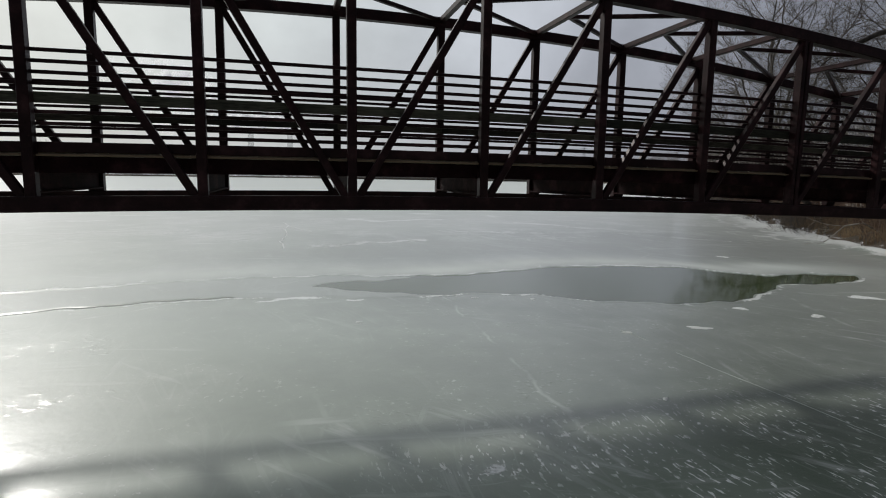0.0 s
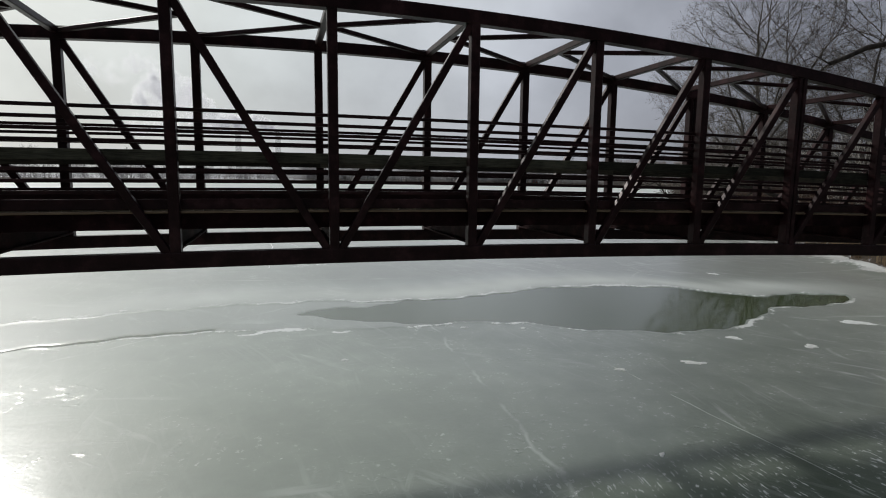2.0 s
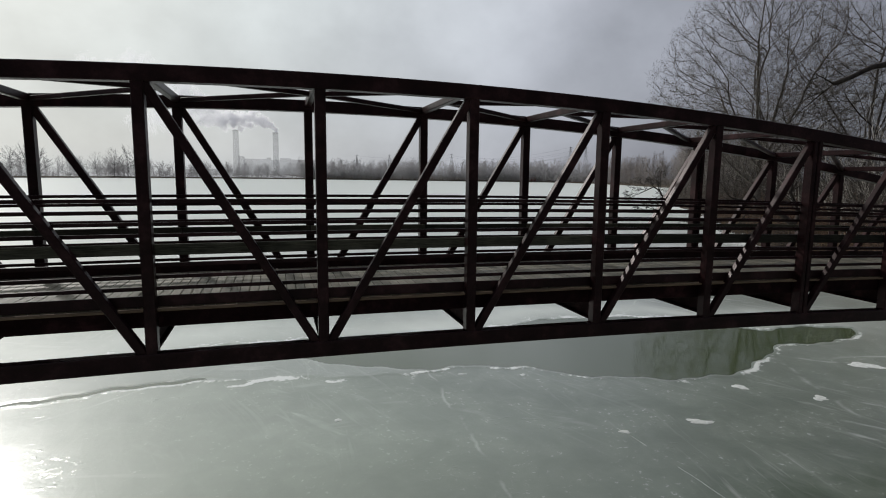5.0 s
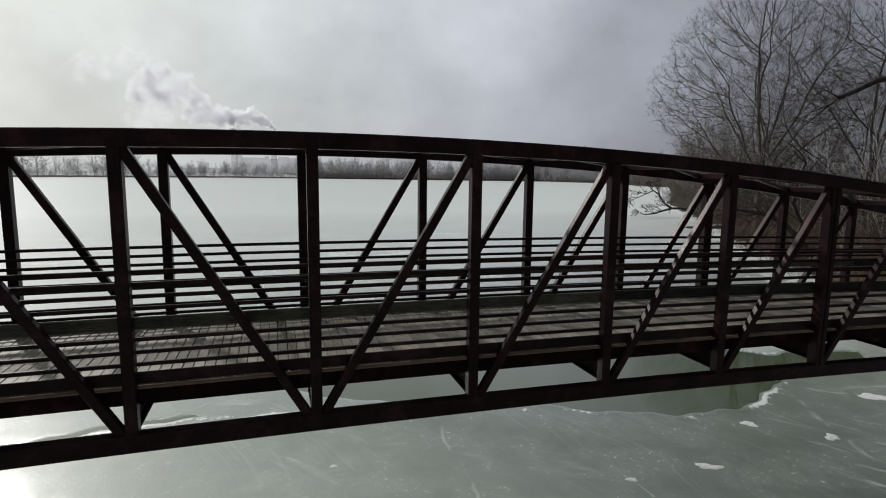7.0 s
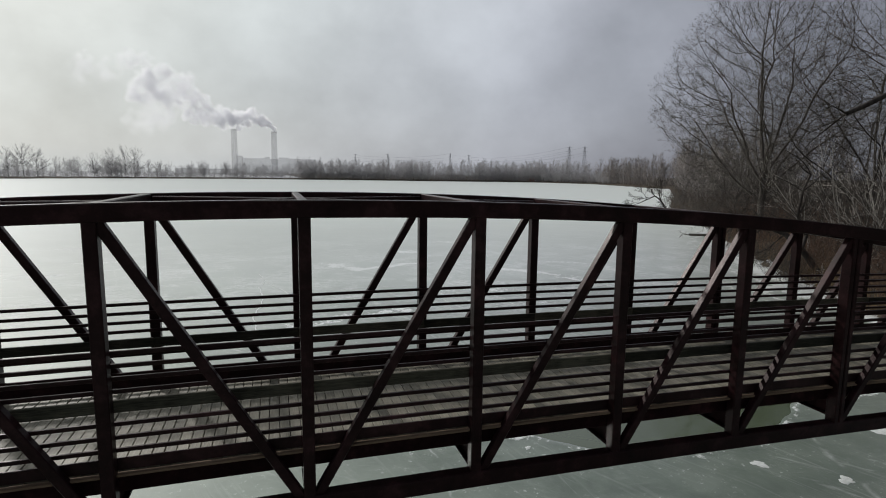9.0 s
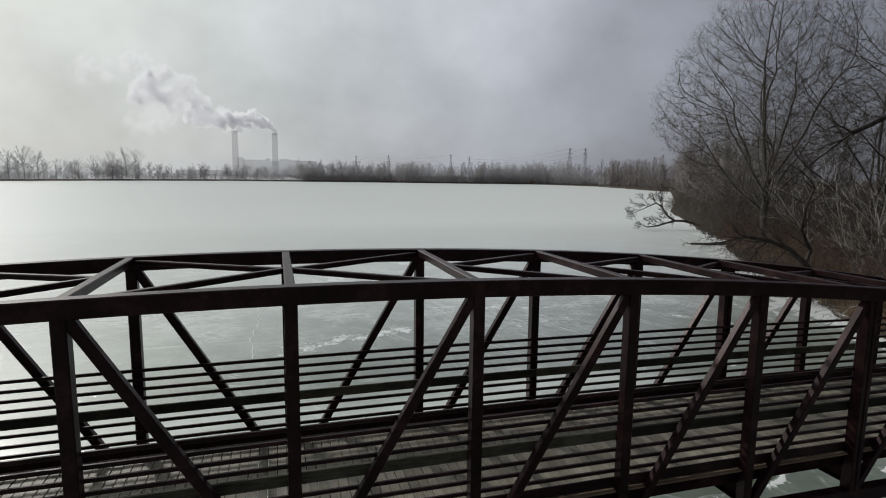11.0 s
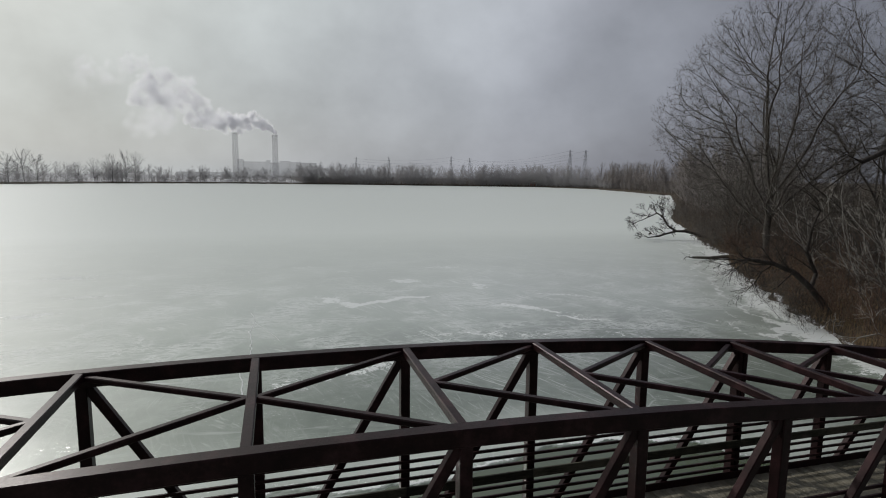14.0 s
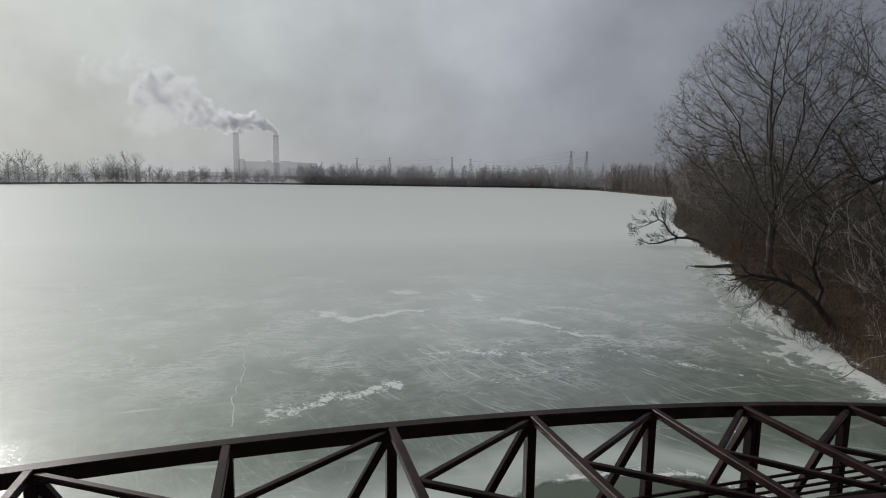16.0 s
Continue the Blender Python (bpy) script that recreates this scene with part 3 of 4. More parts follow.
open_water = tagged(new("open_water", me), "dark still open water in a gap of the ice", "water", kind="structure")


def ice_crack(points, wide, seed, mat):
    """A thin white line of frozen slush along a healed crack, a few millimetres proud."""
    rng, run = random.Random(seed), []
    for (ax, ay), (bx, by) in zip(points, points[1:]):
        n = max(2, int(math.hypot(bx - ax, by - ay) / 0.5))
        for i in range(n):
            w = wide * 1.5
            run.append((ax + (bx - ax) * i / n + rng.uniform(-w, w), ay + (by - ay) * i / n))
    run.append(points[-1])
    zs = ice_height(np.array([p[0] for p in run]), np.array([p[1] for p in run]))
    me = bar_mesh("ice_crack", [(p[0], p[1], float(z) + 0.001) for p, z in zip(run, zs)], wide, 0.012, mat, Vector((1, 0, 0)), c=0.003)
    tagged(new("ice_crack", me), "thin white healed crack running across the ice", "ice crack", "cracks in the ice")


ice_crack(((6.75, 2.5), (6.86, 1.6)), 0.012, 1, SLUSH)
ice_crack(((6.9, 0.7), (7.17, -2.3), (7.32, -4.6)), 0.012, 2, SLUSH)
ice_crack(((-1.3, 19.2), (-1.5, 22.5), (-1.2, 26.5), (-1.45, 30.0), (-1.1, 32.0), (-1.6, 35.0)), 0.06, 3, SNOW)
ice_crack(((-1.1, 32.0), (-0.2, 29.4), (0.3, 27.6)), 0.045, 4, SNOW)


# small crusts of snow lying on the ice
def snow_patch(cx, cy, rx, ry, turn, seed):
    r = random.Random(seed)
    n, V, F = 22, [(0, 0, 0.009)], []
    ph = [r.uniform(0, 6.28) for _ in range(4)]
    for ring, (k, z) in enumerate(((0.55, 0.008), (0.86, 0.005), (1.0, -0.006))):
        for i in range(n):
            a = i * 2 * math.pi / n
            w = 1 + 0.22 * math.sin(2 * a + ph[0]) + 0.16 * math.sin(3 * a + ph[1]) + 0.12 * math.sin(5 * a + ph[2]) + 0.08 * math.sin(9 * a + ph[3])
            V.append((rx * k * w * math.cos(a), ry * k * w * math.sin(a), z + r.uniform(-0.002, 0.002)))
    for i in range(n):
        j = (i + 1) % n
        F.append((0, 1 + i, 1 + j))
        for q in (0, 1):
            F.append((1 + q * n + i, 1 + (q + 1) * n + i, 1 + (q + 1) * n + j, 1 + q * n + j))
    ob = new("snow_patch", mesh_from("snow_patch", [(0.8 * a, 0.8 * b, c) for a, b, c in V], F, SNOW, True))
    ob.matrix_world = pose(cx, cy, float(ice_height(np.array(cx), np.array(cy))), 0, 0, turn)
    return tagged(ob, "small crust of white snow on the ice", "snow patch", "snow patches on the ice")


for k, (cx, cy, rx, ry, turn) in enumerate(((6.8, 2.3, 0.15, 0.12, 0), (8.85, 2.3, 0.36, 0.20, -20), (11.55, 3.8, 0.26, 0.22, 10), (13.0, 2.6, 0.26, 0.22, 0),
                                            (16.8, 4.2, 0.55, 0.42, -15), (0.64, 4.6, 0.10, 0.12, 0), (6.1, 6.2, 0.16, 0.08, 30), (4.4, 6.7, 0.14, 0.09, 0),
                                            (19.3, 13.0, 0.3, 0.35, 0), (5.05, -1.4, 0.10, 0.06, 30))):
    snow_patch(cx, cy, rx, ry, turn, 40 + k)


# ---------------------------------------------------------------- footbridge
PANEL, HALF = 2.226, 8
NEAR_Y, FAR_Y = 0.09, 3.00
X_END = PANEL * HALF


def top_z(x):
    return 6.94 - 0.0056 * x * x


def low_z(x):
    return 3.21 - 0.0016 * x * x


def camber(x):
    return -0.0011 * x * x


bridge = tagged(new("footbridge"), "dark brown steel truss footbridge with a timber deck", "footbridge")
curve_x = [i * PANEL / 4 for i in range(-HALF * 4, HALF * 4 + 1)]

for y in (NEAR_Y, FAR_Y):
    part("top_chord", bar_mesh("top_chord", [(x, y, top_z(x)) for x in curve_x], 0.19, 0.21, STEEL), bridge)
    part("bottom_chord", bar_mesh("bottom_chord", [(x, y, low_z(x) - 0.005) for x in curve_x], 0.19, 0.225, STEEL), bridge)
    for k in range(-HALF, HALF + 1):
        x = k * PANEL
        if abs(k) == 4:                          # paired posts at the splice
            for o in (-0.058, 0.058):
                part("post", bar_mesh("post", [(x + o, y, low_z(x) + 0.10), (x + o, y, top_z(x) - 0.10)], 0.185, 0.09, STEEL), bridge)
            continue
        part("post", bar_mesh("post", [(x, y, low_z(x) + 0.10), (x, y, top_z(x) - 0.10)], 0.165, 0.148, STEEL), bridge)
    for k in range(HALF):
        for s in (-1, 1):
            a, b = s * (k * PANEL + 0.10), s * ((k + 1) * PANEL - 0.055)
            part("diagonal", bar_mesh("diagonal", [(a, y, low_z(a) + 0.08), (b, y, top_z(b) - 0.09)], 0.115, 0.12, STEEL), bridge)

def bay(k):
    """Where the top transom of node k sits: beside the paired posts at a splice."""
    return k * PANEL - (0.32 * k / 4 if abs(k) == 4 else 0)


for k in range(-HALF + 2, HALF - 1):
    x = bay(k)
    part("top_transom", bar_mesh("top_transom", [(x, NEAR_Y + 0.09, top_z(x) + 0.045), (x, FAR_Y - 0.09, top_z(x) + 0.045)], 0.115, 0.115, STEEL, Vector((1, 0, 0))), bridge)
    if abs(k) < HALF - 2:
        for s in ((-1, 1) if k == 0 else ((1,) if k > 0 else (-1,))):
            x2 = bay(k + s)
            for y in (NEAR_Y + 0.11, FAR_Y - 0.11):
                part("top_brace", bar_mesh("top_brace", [(x + s * 0.05, 1.545, top_z(x) + 0.03), (x2 - s * 0.10, y, top_z(x2) + 0.03)], 0.075, 0.09, STEEL, Vector((0, 0, 1))), bridge)

for k in range(-HALF, HALF + 1):
    x = k * PANEL
    beam = part("floor_beam", bar_mesh("floor_beam", [(x, NEAR_Y + 0.06, 3.60 + camber(x)), (x, FAR_Y - 0.06, 3.60 + camber(x))], 0.02, 0.46, DULL, Vector((1, 0, 0)), c=0.002), bridge)
    for z in (3.365, 3.835):
        part("flange", bar_mesh("flange", [(x, NEAR_Y + 0.06, z + camber(x)), (x, FAR_Y - 0.06, z + camber(x))], 0.15, 0.03, DULL, Vector((1, 0, 0)), c=0.004), beam)
for y in (0.24, 1.08, 2.01, 2.85):
    part("stringer", bar_mesh("stringer", [(x, y, 3.75 + camber(x)) for x in curve_x], 0.09, 0.235, DULL), bridge)

for y, inner, lift in ((0.172, 1, 0.045), (2.88, -1, 0.018)):
    for z in (4.15, 4.30, 4.455, 4.83, 4.975, 5.12, 5.265):
        part("rail", bar_mesh("rail", [(x, y, z + lift * (z - 3.7) / 1.2 + camber(x)) for x in curve_x], 0.04, 0.050, STEEL, c=0.006), bridge)
    part("toe_plate", bar_mesh("toe_plate", [(x, y, 3.995 + camber(x)) for x in curve_x], 0.03, 0.15, STEEL), bridge)
    edge = 0.135 if inner > 0 else 2.955
    part("edge_board", bar_mesh("edge_board", [(x, edge, 3.884 + camber(x)) for x in curve_x], 0.085, 0.03, EDGE, c=0.006), bridge, "worn brown timber edge strip")
    for k in range(-HALF, HALF):
        a, b = k * PANEL + 0.004, (k + 1) * PANEL - 0.004
        dz = random.uniform(-0.006, 0.006)
        part("rub_board", bar_mesh("rub_board", [(a, y + inner * 0.045, 4.645 + lift * 0.8 + camber(a) + dz), (b, y + inner * 0.045, 4.645 + lift * 0.8 + camber(b) + dz)], 0.045, 0.15, BOARD, c=0.008), bridge,
             "weathered greenish timber rub board")


def abutment(s):
    ob = tagged(new("abutment"), "plain concrete abutment at the end of the footbridge", "abutment")
    a, b = s * 17.3, s * 24.8
    part("wall", bar_mesh("wall", [(a, 1.545, 1.15), (b, 1.545, 1.15)], 4.2, 3.3, CONCRETE, c=0.05), ob)
    part("approach_slab", bar_mesh("approach_slab", [(s * 17.75, 1.545, 3.19), (b, 1.545, 3.19)], 3.0, 0.76, CONCRETE, c=0.03), ob)


abutment(1)
abutment(-1)


# ---------------------------------------------------------------- bare trees
def grow(rng, segs, p, d, length, r, level, top, bend=0.22, rise=0.10, kids=(3, 5), shrink=0.62, spread=0.75):
    """One branch as a bent line of segments, with its side branches."""
    n = max(3, min(7, int(length / 0.9) + 2)) if level < top - 1 else 3
    step, tip = length / n, r * (0.6 if level < 3 else 0.45 if level < top else 0.3)
    marks = []
    for i in range(n):
        d = (d + Vector((rng.uniform(-1, 1), rng.uniform(-1, 1), rng.uniform(-1, 1))) * bend + Vector((0, 0, rise))).normalized()
        q = p + d * step
        r0, r1 = r + (tip - r) * i / n, r + (tip - r) * (i + 1) / n
        segs.append((tuple(p), tuple(q), r0, r1))
        p = q
        marks.append((q.copy(), d.copy(), r1, (i + 1) / n))
    if level >= top:
        return
    for _ in range(rng.randint(*kids)):
        q, e, rr, f = marks[rng.randint(max(0, n // 4), n - 1)]
        side = e.orthogonal().normalized()
        side.rotate(Matrix.Rotation(rng.uniform(0, 6.283), 3, e))
        a = rng.uniform(0.6, 1.15) * spread
        grow(rng, segs, q, (e * math.cos(a) + side * math.sin(a)).normalized(), length * shrink * rng.uniform(0.7, 1.15), rr * rng.uniform(0.5, 0.75), level + 1, top, bend, rise, kids, shrink, spread)
    q, e, rr, f = marks[-1]
    grow(rng, segs, q, e, length * shrink * rng.uniform(0.8, 1.1), rr * 0.9, level + 1, top, bend, rise, kids, shrink, spread)


def spread_crown(rng, nodes, parents, points, step, reach, kill, rounds, up=0.12, jit=0.25):
    """Grows branches from the given nodes towards free points in the crown's space until each point is reached."""
    P, par = [np.array(q, float) for q in nodes], list(parents)
    alive = np.ones(len(points), bool)
    near, dist = np.zeros(len(points), int), np.full(len(points), 1e9)
    fresh, grown = list(range(len(P))), np.zeros(40000, int)
    for _ in range(rounds):
        Q = np.array([P[i] for i in fresh])
        D = np.linalg.norm(points[:, None, :] - Q[None], axis=2)
        k = D.argmin(axis=1)
        d = D[np.arange(len(points)), k]
        better = d < dist
        dist = np.where(better, d, dist)
        near = np.where(better, np.array(fresh)[k], near)
        alive &= (dist > kill) & (grown[near] < 3)
        act = alive & (dist < reach)
        if not act.any():
            break
        A = np.array(P)
        v = points[act] - A[near[act]]
        pull = np.zeros_like(A)
        np.add.at(pull, near[act], v / np.linalg.norm(v, axis=1, keepdims=True))
        fresh = []
        for i in np.unique(near[act]):
            g = pull[i] / (np.linalg.norm(pull[i]) + 1e-9) + rng.normal(0, jit, 3) * 0.6
            g[2] += up
            if par[i] >= 0:
                w = P[i] - P[par[i]]
                g = g + 0.6 * w / (np.linalg.norm(w) + 1e-9)
            P.append(P[i] + g / (np.linalg.norm(g) + 1e-9) * step)
            par.append(int(i))
            grown[i] += 1
            fresh.append(len(P) - 1)
    return np.array(P), par


def branch_radii(par, tip, power=2.3):
    """Each branch is as thick as those it carries."""
    acc = np.zeros(len(par))
    r = np.zeros(len(par))
    for i in range(len(par) - 1, -1, -1):
        r[i] = max(tip, acc[i] ** (1 / power))
        if par[i] >= 0:
            acc[par[i]] += r[i] ** power
    return r


def dome_points(rng, n, wide, low, high, hollow=0.35, lean=(0, 0), taper=0.0):
    """Free points in a domed crown from low to high, fewer inside."""
    out = []
    while len(out) < n:
        v = rng.uniform(-1, 1, 3)
        q = np.linalg.norm(v)
        if q > 1 or rng.uniform() > hollow + (1 - hollow) * q ** 2:
            continue
        z = low + (high - low) * (0.42 + 0.58 * v[2] if v[2] > 0 else 0.42 + 0.42 * v[2])
        f = (z - low) / (high - low)
        g = wide * (1 - taper * max(0.0, v[2]))
        out.append((v[0] * g + lean[0] * f, v[1] * g + lean[1] * f, z))
    return np.array(out)


def crown_tree(x, y, high, wide, low, seed, label, mat, n=1500, step=0.6, limbs=8, tip=0.011, girth=1.0, twigs=2, lean=(0, 0), group="", taper=0.0, up=0.22, hollow=0.35):
    """A broad leafless tree: trunk, rising limbs and a domed crown of fine branches."""
    rng = np.random.RandomState(seed)
    z = float(land_height(np.array([x]), np.array([y]))[0])
    ob = tagged(new("bare_tree"), label, "tree", group)
    ob.matrix_world = pose(x, y, z)
    nodes, par = [(0, 0, -0.4)], [-1]
    for i in range(1, 9):                                   # trunk
        nodes.append((rng.normal(0, 0.05) + lean[0] * 0.03 * i, rng.normal(0, 0.05) + lean[1] * 0.03 * i, low * 1.5 * i / 8))
        par.append(i - 1)
    for k in range(limbs):                                  # first lengths of the limbs
        a = 6.283 * (k + rng.uniform(-0.3, 0.3)) / limbs * 2.4
        f = k / max(1, limbs - 1)
        tilt = radians(62 - 48 * f + rng.uniform(-6, 6))
        j = 4 + int(4 * f)
        p, q = np.array(nodes[j]), j
        d = np.array((math.cos(a) * math.sin(tilt), math.sin(a) * math.sin(tilt), math.cos(tilt)))
        for i in range(int(high * (0.24 + 0.22 * f) / step)):
            d = d + rng.normal(0, 0.075, 3)
            d[2] += 0.022
            d /= np.linalg.norm(d)
            p = p + d * step
            nodes.append(tuple(p))
            par.append(q)
            q = len(nodes) - 1
    P, par = spread_crown(rng, nodes, par, dome_points(rng, n, wide, low, high, hollow, lean, taper), step, wide * 0.5, step * 1.4, 90, up, 0.14)
    r = branch_radii(par, tip)
    r[:9] = np.maximum(r[:9], r[8]) * girth
    trunk = [(tuple(P[par[i]]), tuple(P[i]), r[par[i]] * (1.35 if i == 1 else 1.0), r[i]) for i in range(1, 9)]
    crown = [(tuple(P[par[i]]), tuple(P[i]), min(r[par[i]], r[i] * 1.25), r[i]) for i in range(9, len(P))]
    for i in np.nonzero(r < tip * 3.2)[0]:                  # twigs
        w = P[i] - P[par[i]]
        w = w / (np.linalg.norm(w) + 1e-9)
        for _ in range(rng.randint(1, twigs + 1)):
            d = w + rng.normal(0, 0.5, 3) + np.array((0, 0, up * 1.6))
            d /= np.linalg.norm(d)
            p = P[i]
            for m in range(3):
                d = d + rng.normal(0, 0.22, 3)
                d /= np.linalg.norm(d)
                q = p + d * rng.uniform(0.25, 0.55) * step * 1.6
                crown.append((tuple(p), tuple(q), tip * (0.8 - 0.15 * m), tip * (0.65 - 0.15 * m)))
                if m == 1:
                    e = d + rng.normal(0, 0.6, 3)
                    crown.append((tuple(q), tuple(q + e / np.linalg.norm(e) * step * 0.8), tip * 0.6, tip * 0.4))
                p = q
    split_tree(ob, trunk, crown, mat)
    return ob


SIDES = ((0.12, 8), (0.04, 5), (0.0, 3))


def split_tree(ob, trunk, crown, mat, fine=0.017):
    V, F = tubes(trunk, SIDES)
    part("trunk", quick_mesh("trunk", V, F, mat), ob)
    V, F = tubes([c for c in crown if c[2] >= fine], SIDES)
    part("crown", quick_mesh("crown", V, F, mat), ob)
    thin = [c for c in crown if c[2] < fine]
    if thin:
        V, F = spikes(thin)
        tagged(part("fine_growth", quick_mesh("fine_growth", V, F, mat), ob), kind="stuff")


def bare_tree(x, y, stems, height, seed, label, mat=None, lean=(0, 0), top=5, girth=0.42, flare=0.5, least=0.012, kids=(3, 4), group=""):
    """A leafless tree of several stems that spread from a short trunk."""
    rng = random.Random(seed)
    mat = mat or BARK
    z = float(land_height(np.array([x]), np.array([y]))[0])
    ob = tagged(new("bare_tree"), label, "tree", group)
    ob.matrix_world = pose(x, y, z)
    trunk, crown = [], []
    base, up = Vector((0, 0, -0.4)), Vector((lean[0] * 0.5, lean[1] * 0.5, 1)).normalized()
    p, r = base, girth
    bole = height * 0.10
    for i in range(4):
        q = p + up * (bole + 0.4) / 4 + Vector((rng.uniform(-0.06, 0.06), rng.uniform(-0.06, 0.06), 0)) * girth * 2
        trunk.append((tuple(p), tuple(q), r * (1.25 if i == 0 else 1), r * 0.94))
        p, r = q, r * 0.94
    for k in range(stems):
        a = 6.283 * (k + rng.uniform(-0.25, 0.25)) / stems
        o = (0.15, 0.6, 1.0)[k % 3] * rng.uniform(0.85, 1.15)      # inner stems stand tall, outer ones arch
        f = flare * o
        d = Vector((math.cos(a) * f + lean[0], math.sin(a) * f + lean[1], 1)).normalized()
        grow(rng, crown, p - up * rng.uniform(0, bole * 0.4), d, height * (0.36 - 0.13 * o) * rng.uniform(0.9, 1.1), r * rng.uniform(0.42, 0.6), 1, top, 0.17, 0.03 + 0.035 * o, kids, 0.67, 0.66)
    crown = [(a, b, max(u, least), max(w, least)) for a, b, u, w in crown]
    split_tree(ob, trunk, crown, mat)
    return ob


crown_tree(50.2, 40.6, 28.8, 12.2, 5.0, 11, "tall broad leafless tree with a domed crown on the bank", BARK_GREY, 7000, 0.52, 17, 0.0130, 1.05, 4, taper=0.36, up=0.34, hollow=0.8)
crown_tree(62, 56, 19, 7.5, 2.5, 12, "grey leafless tree standing at the shore", BARK, 700, 0.7, 7, 0.018)
crown_tree(60, 36, 29, 12, 4.0, 13, "broad leafless tree among bank brush", BARK_GREY, 2200, 0.6, 10, 0.015)
crown_tree(47, 26, 16, 7, 2.0, 14, "dark leafless tree leaning towards the lake", BARK_DARK, 1100, 0.5, 7, 0.012, lean=(-3.5, 2.0))
crown_tree(66, 46, 17, 7, 2.5, 15, "leafless tree behind the bank brush", BARK, 600, 0.7, 7, 0.018)
crown_tree(70, 62, 15, 6.5, 2.0, 16, "leafless tree behind the bank brush", BARK, 500, 0.7, 6, 0.02)
crown_tree(78, 74, 14, 6.5, 2.0, 17, "leafless tree along the far bank", BARK, 450, 0.7, 6, 0.022)


for k, (x, y, h, lx, ly) in enumerate(((40.5, 21.0, 9, -0.5, 0.2), (43, 25, 11, -0.4, 0.1), (38.5, 18.5, 8, -0.6, 0.3), (46, 31, 11, -0.3, 0.2), (44, 22, 13, -0.35, 0.0))):
    bare_tree(x, y, 3, h, 120 + k, "thin pale leafless sapling leaning out of the brush", BARK_PALE, (lx, ly), 4, 0.15, 0.9, 0.013, (2, 3), "pale saplings on the bank")


def leaning_tree():
    """A low tree that leans far out, with boughs hanging over the ice and a second stem standing up."""
    rng = random.Random(21)
    x, y = 36.6, 22.3
    z = float(land_height(np.array([x]), np.array([y]))[0])
    ob = tagged(new("leaning_tree"), "low dark tree with boughs hanging over the ice", "tree")
    ob.matrix_world = pose(x, y, z)
    at = lambda q: Vector((q[0] - x, q[1] - y, q[2] - z))
    lean = [Vector((0, 0, -0.3))] + [at(q) for q in ((35.9, 22.6, 1.5), (35.2, 22.9, 2.45), (34.4, 23.6, 3.45), (33.2, 24.2, 4.0), (31.7, 24.9, 4.25))]
    stem = [lean[2]] + [at(q) for q in ((36.3, 23.5, 3.3), (35.5, 23.7, 4.8), (35.9, 23.8, 6.5), (36.5, 23.8, 7.7))]
    trunk, crown = [], []
    for i, (a, b) in enumerate(zip(lean, lean[1:])):
        trunk.append((tuple(a), tuple(b), 0.27 - 0.03 * i, 0.24 - 0.03 * i))
    for i, (a, b) in enumerate(zip(stem, stem[1:])):
        trunk.append((tuple(a), tuple(b), 0.15 - 0.02 * i, 0.13 - 0.02 * i))
        for _ in range(2):
            e = Vector((rng.uniform(-1, 1), rng.uniform(-0.8, 0.8), rng.uniform(0.1, 1.0))).normalized()
            grow(rng, crown, b.copy(), e, rng.uniform(1.2, 2.2), 0.05, 2, 5, 0.28, 0.02, (2, 3), 0.64, 0.75)
    for k, aims in ((3, ((-0.3, 0.9, 0.3), (-0.7, 0.2, 0.8), (-0.8, -0.2, -0.15))), (4, ((-0.5, 0.8, -0.3), (-0.5, 0.2, 0.8), (-0.9, 0.1, -0.5))),
                    (5, ((-0.8, 0.5, 0.0), (-0.6, 0.7, -0.5), (-0.9, 0.3, 0.3), (-0.7, -0.1, -0.4)))):
        for e in aims:
            grow(rng, crown, lean[k].copy(), Vector(e).normalized(), rng.uniform(1.2, 1.9), 0.06, 2, 5, 0.28, -0.02, (3, 4), 0.64, 0.75)
    split_tree(ob, trunk, [(a, b, max(u, 0.009), max(w, 0.009)) for a, b, u, w in crown], BARK_DARK)


leaning_tree()


